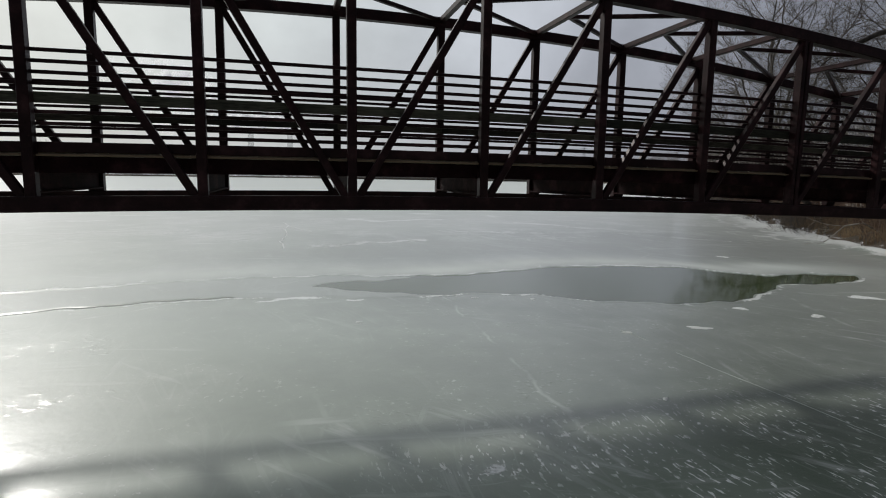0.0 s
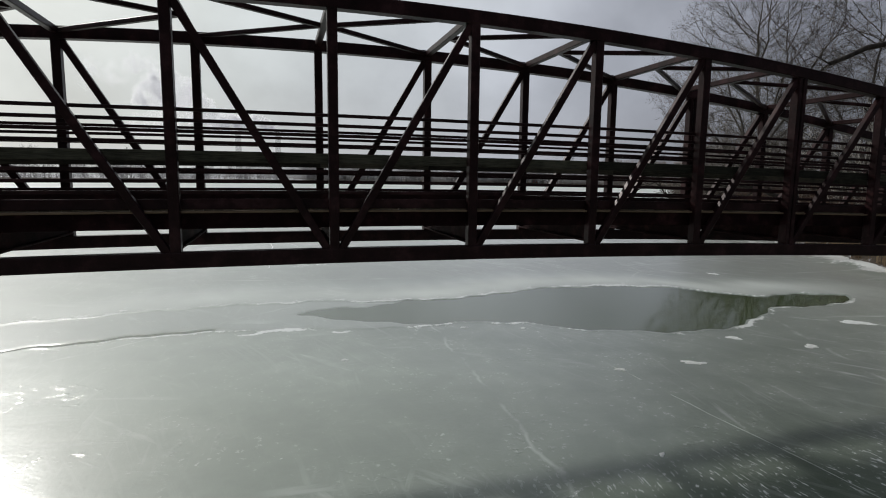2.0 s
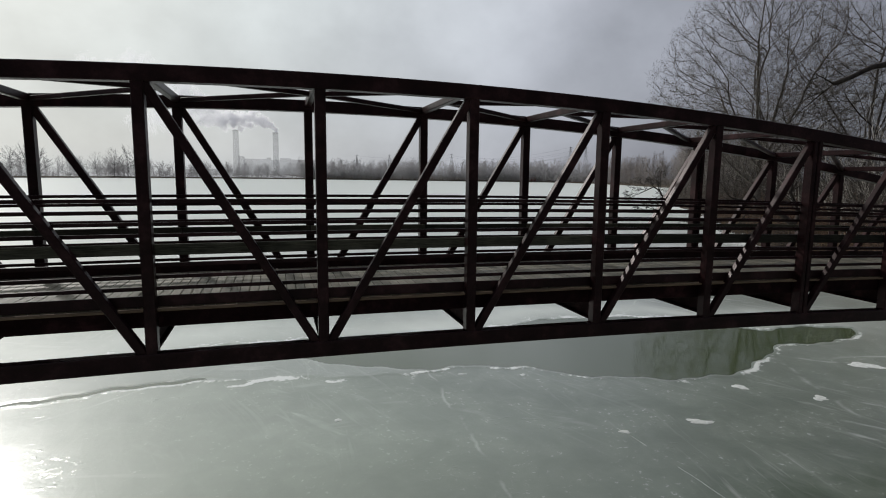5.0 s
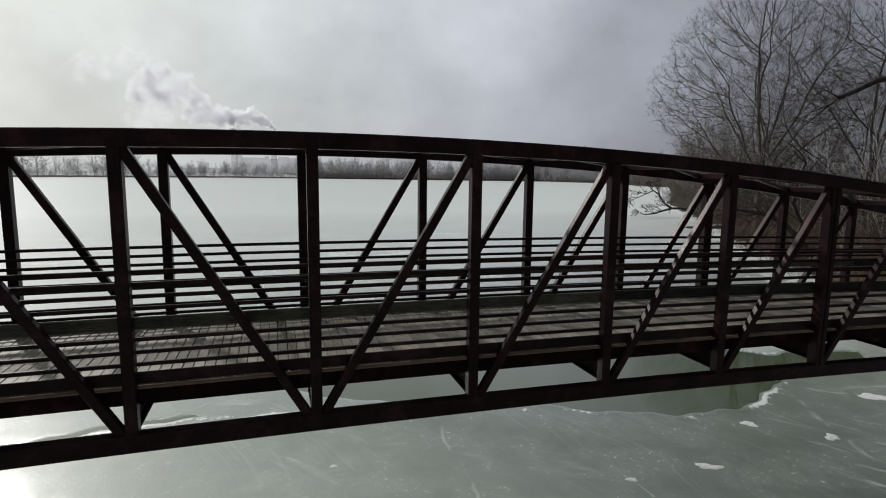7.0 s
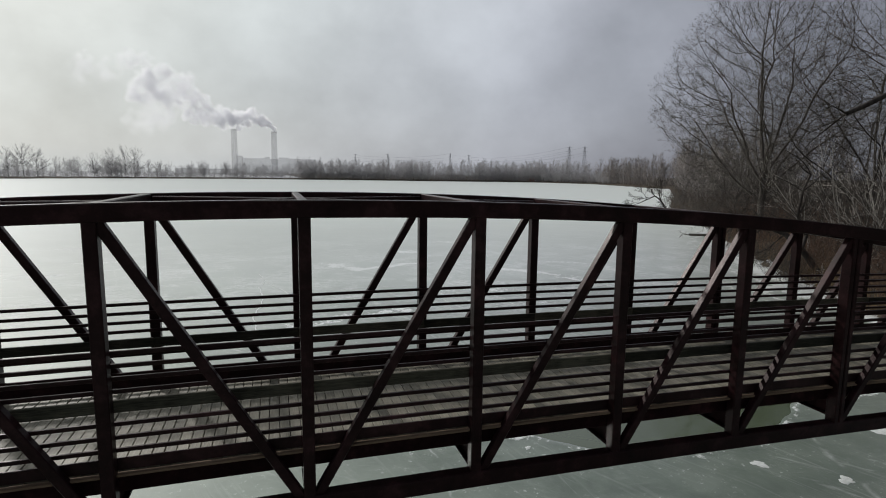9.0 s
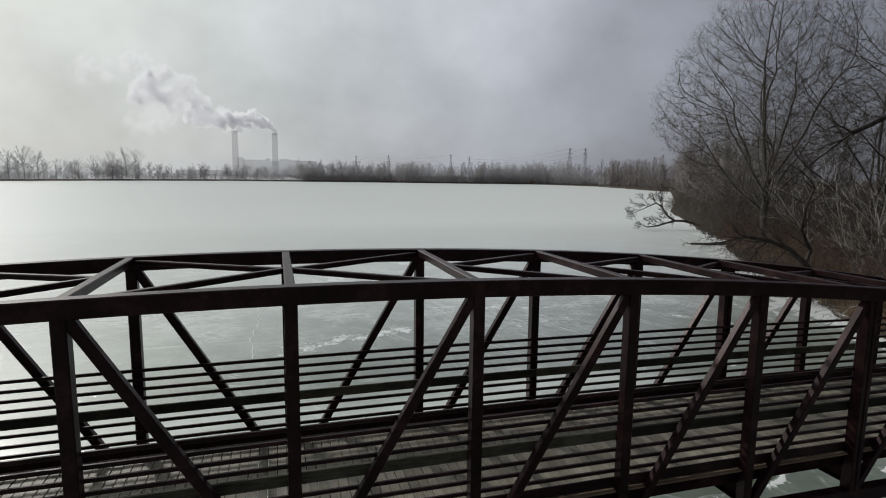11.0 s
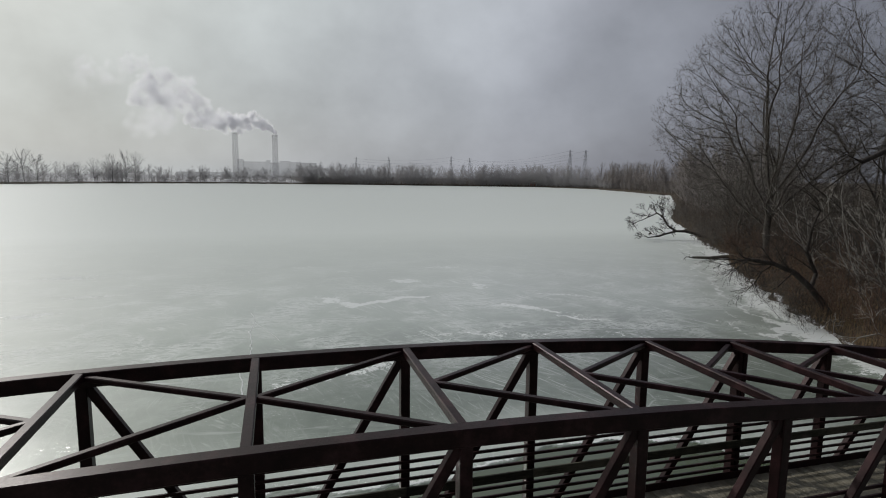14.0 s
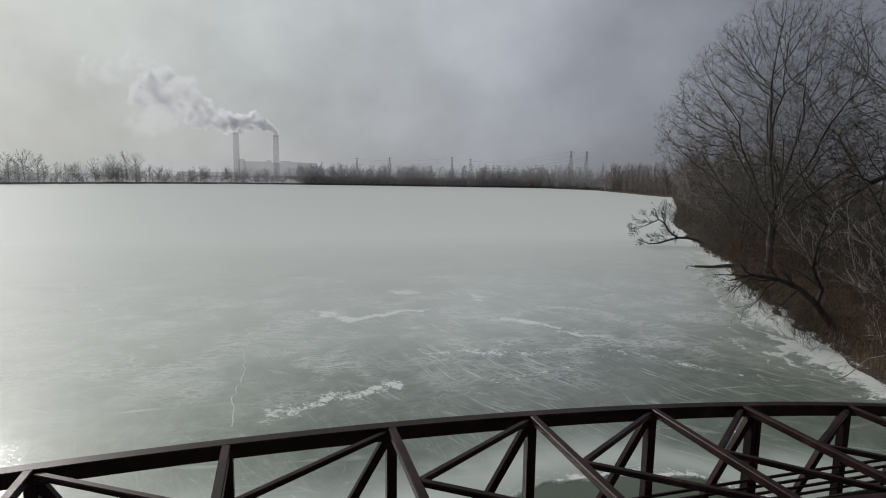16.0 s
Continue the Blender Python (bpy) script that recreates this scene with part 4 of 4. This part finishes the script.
def shore_bough():
    """A dark crooked limb that leaves the bank low over the ice and forks upward and along."""
    rng = random.Random(31)
    x, y, z = 66.6, 67.9, float(land_height(np.array([66.6]), np.array([67.9]))[0])
    ob = tagged(new("fallen_bough"), "dark crooked bough reaching low over the ice", "bough")
    ob.matrix_world = pose(x, y, z)
    at = lambda q: Vector((q[0] - x, q[1] - y, q[2] - z))
    main = [at(q) for q in ((67.2, 67.6, 0.4), (65.4, 68.2, 1.05), (64.0, 68.7, 1.4), (62.6, 69.2, 1.4), (61.2, 69.8, 0.95), (60.0, 70.2, 0.5), (58.4, 70.7, 0.3))]
    rise = [main[3]] + [at(q) for q in ((61.2, 69.6, 2.3), (60.4, 69.9, 3.7), (59.5, 70.2, 4.3), (58.3, 70.6, 3.7), (57.2, 71.0, 3.1))]
    trunk, crown = [], []
    for run, r0, r1 in ((main, 0.27, 0.09), (rise, 0.17, 0.06)):
        n = len(run) - 1
        for i in range(n):
            a, b = r0 + (r1 - r0) * i / n, r0 + (r1 - r0) * (i + 1) / n
            trunk.append((tuple(run[i]), tuple(run[i + 1]), a, b))
            if i > 1 or run is rise:
                for _ in range(2):
                    e = (run[i + 1] - run[i]).normalized() + Vector((rng.uniform(-0.6, 0.5), rng.uniform(-0.6, 0.6), rng.uniform(-0.3, 1.0)))
                    grow(rng, crown, run[i + 1].copy(), e.normalized(), rng.uniform(0.9, 1.6), 0.05, 2, 5, 0.26, 0.02, (2, 3), 0.66, 0.8)
    for e in ((0.5, 0.2, 0.9), (-0.1, 0.2, 1.0)):
        grow(rng, crown, rise[2].copy(), Vector(e).normalized(), 2.0, 0.07, 2, 5, 0.24, 0.03, (2, 3), 0.66, 0.8)
    split_tree(ob, trunk, [(a, b, max(u, 0.022), max(w, 0.018)) for a, b, u, w in crown], BARK_DARK)


def overhanging_bough(x, y, z, aims, seed, label, mat, r=0.14, least=0.012, bare=False):
    rng = random.Random(seed)
    ob = tagged(new("fallen_bough"), label, "bough")
    ob.matrix_world = pose(x, y, z)
    trunk, crown = [], []
    p = Vector((0, 0, -0.15))
    for d, l in aims:
        q = p + Vector(d).normalized() * l
        trunk.append((tuple(p), tuple(q), r, r * 0.82))
        p, r = q, r * 0.82
        if bare:
            continue
        grow(rng, crown, p.copy(), (Vector(d) + Vector((rng.uniform(-0.5, 0.5), rng.uniform(-0.5, 0.5), rng.uniform(0.2, 0.8)))).normalized(), l * 1.1, r * 0.6, 2, 5, 0.26, 0.02, (2, 3), 0.62, 0.8)
    grow(rng, crown, p.copy(), Vector(aims[-1][0]).normalized(), aims[-1][1] * (0.4 if bare else 1.3), r * (0.4 if bare else 1), 3 if bare else 2, 5, 0.26, 0.02, (2, 4), 0.62, 0.8)
    split_tree(ob, trunk, [(a, b, max(u, least), max(w, least)) for a, b, u, w in crown], mat)


shore_bough()
overhanging_bough(55.0, 48.4, 0.50, (((-0.95, 0.2, 0.02), 2.2), ((-0.97, 0.05, -0.05), 2.0), ((-1, 0.2, 0.03), 2.2)), 32, "grey fallen log lying out from the bank", BARK, 0.26, 0.015, bare=True)
overhanging_bough(33.6, 16.2, 0.9, (((-1, 0.1, 0.45), 1.3), ((-1, 0.15, -0.15), 1.3), ((-0.8, 0.2, -0.75), 1.2)), 33, "bleached broken branch bent down to the ice", BARK_PALE, 0.055, 0.008)


def near_bank_tree():
    """A tall tree on the near bank with one dark limb arching out towards the lake."""
    rng = random.Random(41)
    x, y = 38.5, 12.4
    z = float(land_height(np.array([x]), np.array([y]))[0])
    ob = tagged(new("bare_tree"), "dark leafless tree with one limb arching over the bank", "tree")
    ob.matrix_world = pose(x, y, z)
    trunk, crown = [], []
    stem = [Vector(p) for p in ((0, 0, -0.4), (0.05, 0, 2.2), (-0.05, 0.1, 4.6), (0.1, 0.1, 7.0), (0.1, 0.2, 9.2 - z))]
    for i, (a, b) in enumerate(zip(stem, stem[1:])):
        trunk.append((tuple(a), tuple(b), 0.36 - 0.035 * i, 0.325 - 0.035 * i))
    limb = [stem[-1]] + [Vector((a - x, b - y, c - z)) for a, b, c in ((36.4, 13.0, 10.9), (33.6, 13.7, 12.0), (31.2, 14.1, 12.0), (29.4, 14.3, 11.6), (28.0, 14.3, 11.0), (26.9, 14.3, 10.6))]
    for i, (a, b) in enumerate(zip(limb, limb[1:])):
        crown.append((tuple(a), tuple(b), 0.19 - 0.012 * i, 0.178 - 0.012 * i))
        if i > 1:
            d = (b - a).normalized()
            for _ in range(1):
                e = (d + Vector((rng.uniform(-0.5, 0.3), rng.uniform(-0.7, 0.7), rng.uniform(-1.0, 0.7)))).normalized()
                grow(rng, crown, b.copy(), e, rng.uniform(0.8, 1.3), 0.035, 2, 5, 0.25, 0.0, (2, 3), 0.66, 0.75)
    for e, l in (((-0.7, 0.1, -0.75), 1.4), ((-0.9, 0.1, 0.1), 1.0)):
        grow(rng, crown, limb[-1].copy(), Vector(e).normalized(), l, 0.05, 2, 5, 0.24, -0.01, (2, 3), 0.66, 0.75)
    for e in ((0.5, 0.1, 1), (0.9, -0.3, 0.8), (0.2, -0.7, 1)):
        grow(rng, crown, stem[-1].copy(), Vector(e).normalized(), 3.2, 0.13, 1, 4, 0.18, 0.03, (2, 3), 0.66, 0.7)
    split_tree(ob, trunk, [(a, b, max(u, 0.009), max(w, 0.009)) for a, b, u, w in crown], BARK_DARK)


near_bank_tree()


# brush on the bank: thin stems, joined
def brush(name, spots, height, stems, mat, seed, label, category, least=0.006, up=0.5, top=3):
    rng = random.Random(seed)
    segs = []
    zs = land_height(np.array([s[0] for s in spots]), np.array([s[1] for s in spots]))
    for (x, y), z in zip(spots, zs):
        h = height * rng.uniform(0.55, 1.25)
        for _ in range(stems):
            d = Vector((rng.uniform(-1, 1) * up, rng.uniform(-1, 1) * up, 1)).normalized()
            grow(rng, segs, Vector((x + rng.uniform(-0.4, 0.4), y + rng.uniform(-0.4, 0.4), z - 0.1)), d, h * 0.5, 0.018, 1, top, 0.25, 0.05, (2, 2), 0.66, 0.7)
    V, F = spikes([(a, b, max(u, least), w) for a, b, u, w in segs])
    return tagged(new(name, quick_mesh(name, V, F, mat)), label, category, kind="stuff")


def bank_spots(n, seed, lo, hi, near=8.0, away=110.0):
    """Places on the right bank at lo to hi metres from the shoreline."""
    rng, out = random.Random(seed), []
    run = [Vector(p) for p in SHORE[3:15]]
    while len(out) < n:
        i = rng.randrange(len(run) - 1)
        a, b = run[i], run[i + 1]
        t = rng.random()
        p = a.lerp(b, t)
        nrm = Vector((b.y - a.y, a.x - b.x)).normalized()
        q = p + nrm * (lo + (hi - lo) * rng.random() ** 1.3)
        if near < q.y < away:
            out.append((q.x, q.y))
    return out


brush("bank_brush", bank_spots(1150, 51, 0.4, 20, away=180.0), 3.2, 2, BRUSH, 52, "tangled red-brown leafless brush on the bank", "brush", 0.012)
brush("tall_brush", bank_spots(460, 53, 1.5, 40, away=180.0), 7.5, 3, BARK_DARK, 54, "tall dark grey saplings behind the bank", "saplings", 0.015, 0.35)

brush("edge_brush", bank_spots(90, 55, -0.9, 1.2, 19.0, 40.0), 2.4, 3, BARK_DARK, 56, "thin dark brush hanging over the edge of the ice", "brush", 0.008, 1.1)
brush("shore_brush", bank_spots(130, 57, -0.4, 3.0, 50.0, 110.0), 5.0, 3, BARK_GREY, 58, "grey leafless shrubs along the waterline", "shrubs", 0.016, 0.6)


def dry_grass():
    rng = np.random.RandomState(61)
    spots = np.array(bank_spots(2600, 62, 0.3, 12))
    z = land_height(spots[:, 0], spots[:, 1])
    segs = []
    for (x, y), h in zip(spots, z):
        for _ in range(4):
            a, b = rng.uniform(-0.35, 0.35, 2)
            l = rng.uniform(0.3, 0.9)
            segs.append(((x + a * 0.5, y + b * 0.5, h - 0.05), (x + a, y + b, h + l), 0.018, 0.006))
    V, F = spikes(segs, 1.0)
    tagged(new("dry_grass", quick_mesh("dry_grass", V, F, GRASS)), "dry brown grass tufts along the bank", "grass", kind="stuff")


dry_grass()


# ---------------------------------------------------------------- far shore
def far_forms(seed, count, limbs, shoots, thick, wide=(0.22, 0.34)):
    """Unit-high bare tree shapes for the far woods: a stem, straight rising limbs and finer shoots out to a domed outline."""
    forms = []
    for k in range(count):
        rng = np.random.RandomState(seed + k)
        w, low = rng.uniform(*wide), rng.uniform(0.08, 0.20)
        top = np.array((rng.normal(0, 0.02), rng.normal(0, 0.02), 0.80))
        segs = [((0, 0, -0.03), tuple(top), thick * 2.4, 0)]
        lines_up = [(np.zeros(3), top)]
        for _ in range(limbs):
            a, f = rng.uniform(0, 6.283), rng.uniform(0, 1)
            p = top * (low + 0.5 * f) / 0.80
            out = w * math.sin(math.pi * (0.30 + 0.62 * f)) * rng.uniform(0.75, 1.05)
            q = np.array((math.cos(a) * out, math.sin(a) * out, min(0.98, low + 0.16 + 0.74 * f + rng.uniform(-0.05, 0.05))))
            segs.append((tuple(p), tuple(q), thick * 1.3, 0))
            lines_up.append((p, q))
        for _ in range(shoots):
            p, q = lines_up[rng.randint(len(lines_up))]
            o = p + (q - p) * rng.uniform(0.35, 0.98)
            d = (q - p) / (np.linalg.norm(q - p) + 1e-9) + rng.normal(0, 0.45, 3) + np.array((0, 0, 0.45))
            segs.append((tuple(o), tuple(o + d / np.linalg.norm(d) * rng.uniform(0.07, 0.16)), thick * 0.8, 0))
        forms.append(spikes(segs, 1.0))
    return forms


FORMS = far_forms(70, 10, 22, 130, 0.0050)
BUSH_FORMS = far_forms(270, 5, 16, 70, 0.0075)
FULL_FORMS = far_forms(170, 4, 46, 420, 0.0034, (0.30, 0.36))


def woods(name, spots, mat, label, seed):
    """Many bare trees as one mesh; those under 11 m take the bushy shapes."""
    rng = random.Random(seed)
    VV, FF, base = [], [], 0
    for x, y, h, wide in spots:
        kinds = FORMS if h > 11 else BUSH_FORMS
        V, F = kinds[rng.randrange(len(kinds))]
        a = rng.uniform(0, 6.283)
        c, s = math.cos(a), math.sin(a)
        W = np.stack([(V[:, 0] * c - V[:, 1] * s) * h * wide + x, (V[:, 0] * s + V[:, 1] * c) * h * wide + y, V[:, 2] * h + 0.9], axis=1)
        VV.append(W)
        FF.append(F + base)
        base += len(V)
    return tagged(new(name, quick_mesh(name, np.concatenate(VV), np.concatenate(FF), mat)), label, "woods", kind="stuff")


def along_shore(x0, x1, y0, y1, n, seed, depth, h_lo, h_hi, wide=1.0):
    """Tree places within depth metres behind the shoreline, inside a stretch of the plan."""
    r = np.random.RandomState(seed)
    x, y = r.uniform(x0, x1, n * 60), r.uniform(y0, y1, n * 60)
    sd = shore_distance(x, y)
    ok = (sd > 3) & (sd < 3 + depth * r.uniform(0, 1, len(x)) ** 1.3)
    return [(a, b, r.uniform(h_lo, h_hi), wide * r.uniform(0.8, 1.25)) for a, b in zip(x[ok][:n], y[ok][:n])]


woods("hazy_far_woods", along_shore(20, 330, 480, 740, 430, 81, 75, 13, 25, 1.25) + along_shore(-160, 20, 560, 740, 150, 88, 75, 9, 19, 1.3) + along_shore(-420, -150, 400, 740, 170, 82, 80, 9, 19, 1.3)
      + along_shore(30, 330, 420, 740, 700, 85, 30, 5, 11, 2.2) + along_shore(-420, 30, 420, 740, 330, 89, 26, 3, 8, 2.2), HAZY_WOOD, "hazy grey line of leafless woods on the far shore", 83)
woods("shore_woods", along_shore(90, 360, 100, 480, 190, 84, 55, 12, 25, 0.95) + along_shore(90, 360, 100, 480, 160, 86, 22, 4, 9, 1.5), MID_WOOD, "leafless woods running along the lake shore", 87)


def far_tree(x, y, h, wide, seed):
    V, F = FULL_FORMS[seed % len(FULL_FORMS)]
    me = quick_mesh("crown", V * np.array([h * wide, h * wide, h]), F, HAZY_TREE)
    ob = tagged(new("far_tree"), "round-crowned leafless tree on the far shore", "tree", "far shore trees")
    ob.matrix_world = pose(x, y, 0.9, 0, 0, seed * 47)
    part("crown", me, ob)


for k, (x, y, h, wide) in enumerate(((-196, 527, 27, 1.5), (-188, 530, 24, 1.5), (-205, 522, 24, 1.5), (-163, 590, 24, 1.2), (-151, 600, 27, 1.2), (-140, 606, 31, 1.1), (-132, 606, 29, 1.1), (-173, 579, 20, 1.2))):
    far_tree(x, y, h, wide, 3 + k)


SHED = make_plain("red_brown_boards", (0.30, 0.13, 0.10), 0.85, 0.15, 0.5)
METAL = make_plain("grey_sheet_metal", (0.48, 0.49, 0.50), 0.6, 0.1, 0.3)


def shed(x, y, w, l, h, turn, wall, label):
    """A small gabled building on the far shore."""
    ob = tagged(new("shed"), label, "shed")
    ob.matrix_world = pose(x, y, 0.9, 0, 0, turn)
    part("wall", bar_mesh("wall", [(-l / 2, 0, h / 2 - 0.2), (l / 2, 0, h / 2 - 0.2)], w, h + 0.4, wall, c=0.02), ob)
    for q in (-1, 1):
        part("roof_slope", bar_mesh("roof_slope", [(-l / 2 - 0.3, q * w * 0.27, h + w * 0.13), (l / 2 + 0.3, q * w * 0.27, h + w * 0.13)], w * 0.58, 0.15, METAL, Vector((0, 1, -q * 0.5)), c=0.02), ob)
    part("door", bar_mesh("door", [(-0.6, -w / 2 - 0.03, 1.05), (0.6, -w / 2 - 0.03, 1.05)], 0.06, 2.1, METAL, c=0.01), ob)


shed(281, 566, 6, 7.5, 4.6, 20, SHED, "small red-brown shed on the far shore")


# ---------------------------------------------------------------- power station, pylons, steam
def ring_mesh(name, rings, n, mat):
    V, F = [], []
    for r, z in rings:
        V += [(r * math.cos(2 * math.pi * i / n), r * math.sin(2 * math.pi * i / n), z) for i in range(n)]
    for k in range(len(rings) - 1):
        F += [(k * n + i, k * n + (i + 1) % n, (k + 1) * n + (i + 1) % n, (k + 1) * n + i) for i in range(n)]
    return mesh_from(name, V, F, mat, True)


def chimney(x, y, h):
    ob = tagged(new("chimney_stack"), "tall concrete chimney of a power station, paled by a haze veil", "chimney", "power station chimneys")
    ob.matrix_world = pose(x, y, 0)
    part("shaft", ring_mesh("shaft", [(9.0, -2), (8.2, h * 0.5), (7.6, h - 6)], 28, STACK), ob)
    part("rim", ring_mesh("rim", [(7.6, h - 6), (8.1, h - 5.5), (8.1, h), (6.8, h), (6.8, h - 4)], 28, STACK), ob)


chimney(-104, 1632, 124)
chimney(1, 1635, 121)


def box_mesh(name, x0, x1, y0, y1, z0, z1, mat, c=0.4):
    return bar_mesh(name, [(x0, (y0 + y1) / 2, (z0 + z1) / 2), (x1, (y0 + y1) / 2, (z0 + z1) / 2)], y1 - y0, z1 - z0, mat, c=c)


station = tagged(new("power_station"), "long grey power station hall under the chimneys", "power station")
for x0, x1, h in ((-98, -84, 52), (-84, -24, 46), (-24, -12, 50), (-12, 12, 44), (12, 40, 49), (40, 70, 46), (70, 112, 45), (-250, -100, 16)):
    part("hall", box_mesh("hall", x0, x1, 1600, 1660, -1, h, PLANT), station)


def pylon(x, y, h):
    ob = tagged(new("pylon"), "far lattice pylon of a power line", "pylon", "pylons")
    ob.matrix_world = pose(x, y, 1)
    segs, w = [], h * 0.075
    lv = [0, 0.3, 0.55, 0.75, 0.9, 1.0]
    cor = [(1, 1), (1, -1), (-1, -1), (-1, 1)]
    at = lambda f, c: (c[0] * w * (1 - 0.85 * f), c[1] * w * (1 - 0.85 * f), f * h)
    for a, b in zip(lv, lv[1:]):
        for i in range(4):
            segs.append((at(a, cor[i]), at(b, cor[i]), 0.28, 0.24))
            segs.append((at(a, cor[i]), at(b, cor[(i + 1) % 4]), 0.16, 0.16))
    V, F = tubes(segs, ((0, 4),))
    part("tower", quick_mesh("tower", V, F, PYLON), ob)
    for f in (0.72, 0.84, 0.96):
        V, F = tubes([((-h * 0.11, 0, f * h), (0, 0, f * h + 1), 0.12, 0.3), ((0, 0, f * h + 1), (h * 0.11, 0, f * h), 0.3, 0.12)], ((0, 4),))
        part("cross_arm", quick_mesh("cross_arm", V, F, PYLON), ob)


for x, y, h in ((495, 865, 58), (519, 854, 58), (207, 1481, 58), (292, 1467, 60), (454, 1425, 64), (500, 1405, 60)):
    pylon(x, y, h)


def power_line(a, b, sag):
    """Three sagging wires from one pylon's arms to the next one's."""
    ob = tagged(new("power_line"), "thin sagging power cables strung between pylons", "cables", "power lines")
    ob.matrix_world = pose(a[0], a[1], 1)
    for f, s in ((0.72, -1), (0.84, 1), (0.96, -1)):
        p = Vector((s * a[2] * 0.11, 0, f * a[2]))
        q = Vector((b[0] - a[0] + s * b[2] * 0.11, b[1] - a[1], f * b[2]))
        pts = [p.lerp(q, k / 24) - Vector((0, 0, sag * 4 * (k / 24) * (1 - k / 24))) for k in range(25)]
        V, F = tubes([(tuple(u), tuple(w), 0.13, 0.13) for u, w in zip(pts, pts[1:])], ((0, 4),))
        part("wire", quick_mesh("wire", V, F, PYLON), ob)


power_line((454, 1425, 64), (495, 865, 58), 14)
power_line((500, 1405, 60), (519, 854, 58), 14)
power_line((207, 1481, 58), (454, 1425, 64), 8)


def steam_plume():
    """Billows of countless small white flakes, thick inside and thinning out at the rims."""
    rng = np.random.RandomState(91)
    billows = ((3, 124, 5, 1.7), (1, 130, 9, 1.6), (-12, 138, 12, 1.5), (-22, 146, 20, 1.5), (-57, 159, 30, 1.5), (-91, 151, 31, 1.4), (-93, 127, 9, 1.3),
               (-126, 152, 35, 1.3), (-167, 154, 35, 1.1), (-205, 154, 30, 0.9), (-181, 193, 38, 0.6), (-224, 202, 44, 0.6), (-268, 210, 50, 0.55), (-311, 210, 47, 0.5),
               (-346, 202, 25, 0.6), (-316, 244, 30, 0.7), (-308, 261, 14, 0.8), (-270, 253, 38, 0.5), (-230, 244, 35, 0.45), (-349, 295, 31, 0.32), (-316, 290, 28, 0.28),
               (-451, 283, 30, 0.15), (-458, 256, 38, 0.11), (-393, 263, 40, 0.12), (-292, 164, 53, 0.3), (-336, 131, 47, 0.11))
    side = SUN_DIR.orthogonal().normalized()
    u, v = np.array(side), np.array(SUN_DIR.cross(side))
    spots = []
    for x, z, r, dense in billows:
        m = 40
        c = rng.normal(0, 1, (m, 3))
        c *= (0.86 * rng.uniform(0, 1, m) ** 0.4 / np.linalg.norm(c, axis=1))[:, None]
        for q, size in zip(c * r + np.array((x, 1634.0, z)), r * rng.uniform(0.16, 0.36, m)):
            fine = min(1.0, (dense / 0.6) ** 0.5)
            n = int(3.4 * dense * size * size / fine ** 2 + rng.uniform())
            w = rng.normal(0, 1, (n, 3))
            w *= (size * rng.uniform(0, 1, n) ** 0.36 * (1 + 0.10 * rng.normal(0, 1, n)) / np.linalg.norm(w, axis=1))[:, None]
            spots.append(np.column_stack([q + w, np.full(n, 0.55 * fine)]))
    P = np.concatenate(spots)
    turn = rng.uniform(0, 6.283, (len(P), 1)) + np.array([[0.0, 2.094, 4.189]])
    flat = np.cos(turn)[..., None] * u + np.sin(turn)[..., None] * v
    V = (P[:, None, :3] + P[:, None, 3:] * (flat + rng.normal(0, 0.22, flat.shape))).reshape(-1, 3)
    me = quick_mesh("steam_plume", V, np.arange(len(V)).reshape(-1, 3), STEAM)
    tagged(new("steam_plume", me), "white steam drifting from the chimneys", "steam", kind="stuff")


steam_plume()

# ---------------------------------------------------------------- deck planks
step = 0.1375
count = int(2 * X_END / step)
plank_meshes = []
for v in range(5):
    r = random.Random(100 + v)
    w = 0.128 + r.uniform(-0.002, 0.003)
    plank_meshes.append(bar_mesh("deck_plank", [(0, 0.205, 0), (0, 1.5, r.uniform(-0.002, 0.002)), (0, 2.865, 0)], w, 0.05, PLANK, Vector((1, 0, 0)), c=0.006))
for i in range(count):
    x = -X_END + (i + 0.5) * step
    ob = part("deck_plank", plank_meshes[i % 5], bridge)
    ob.location = (x, random.uniform(-0.012, 0.012), 3.902 + camber(x) + random.uniform(-0.003, 0.003))
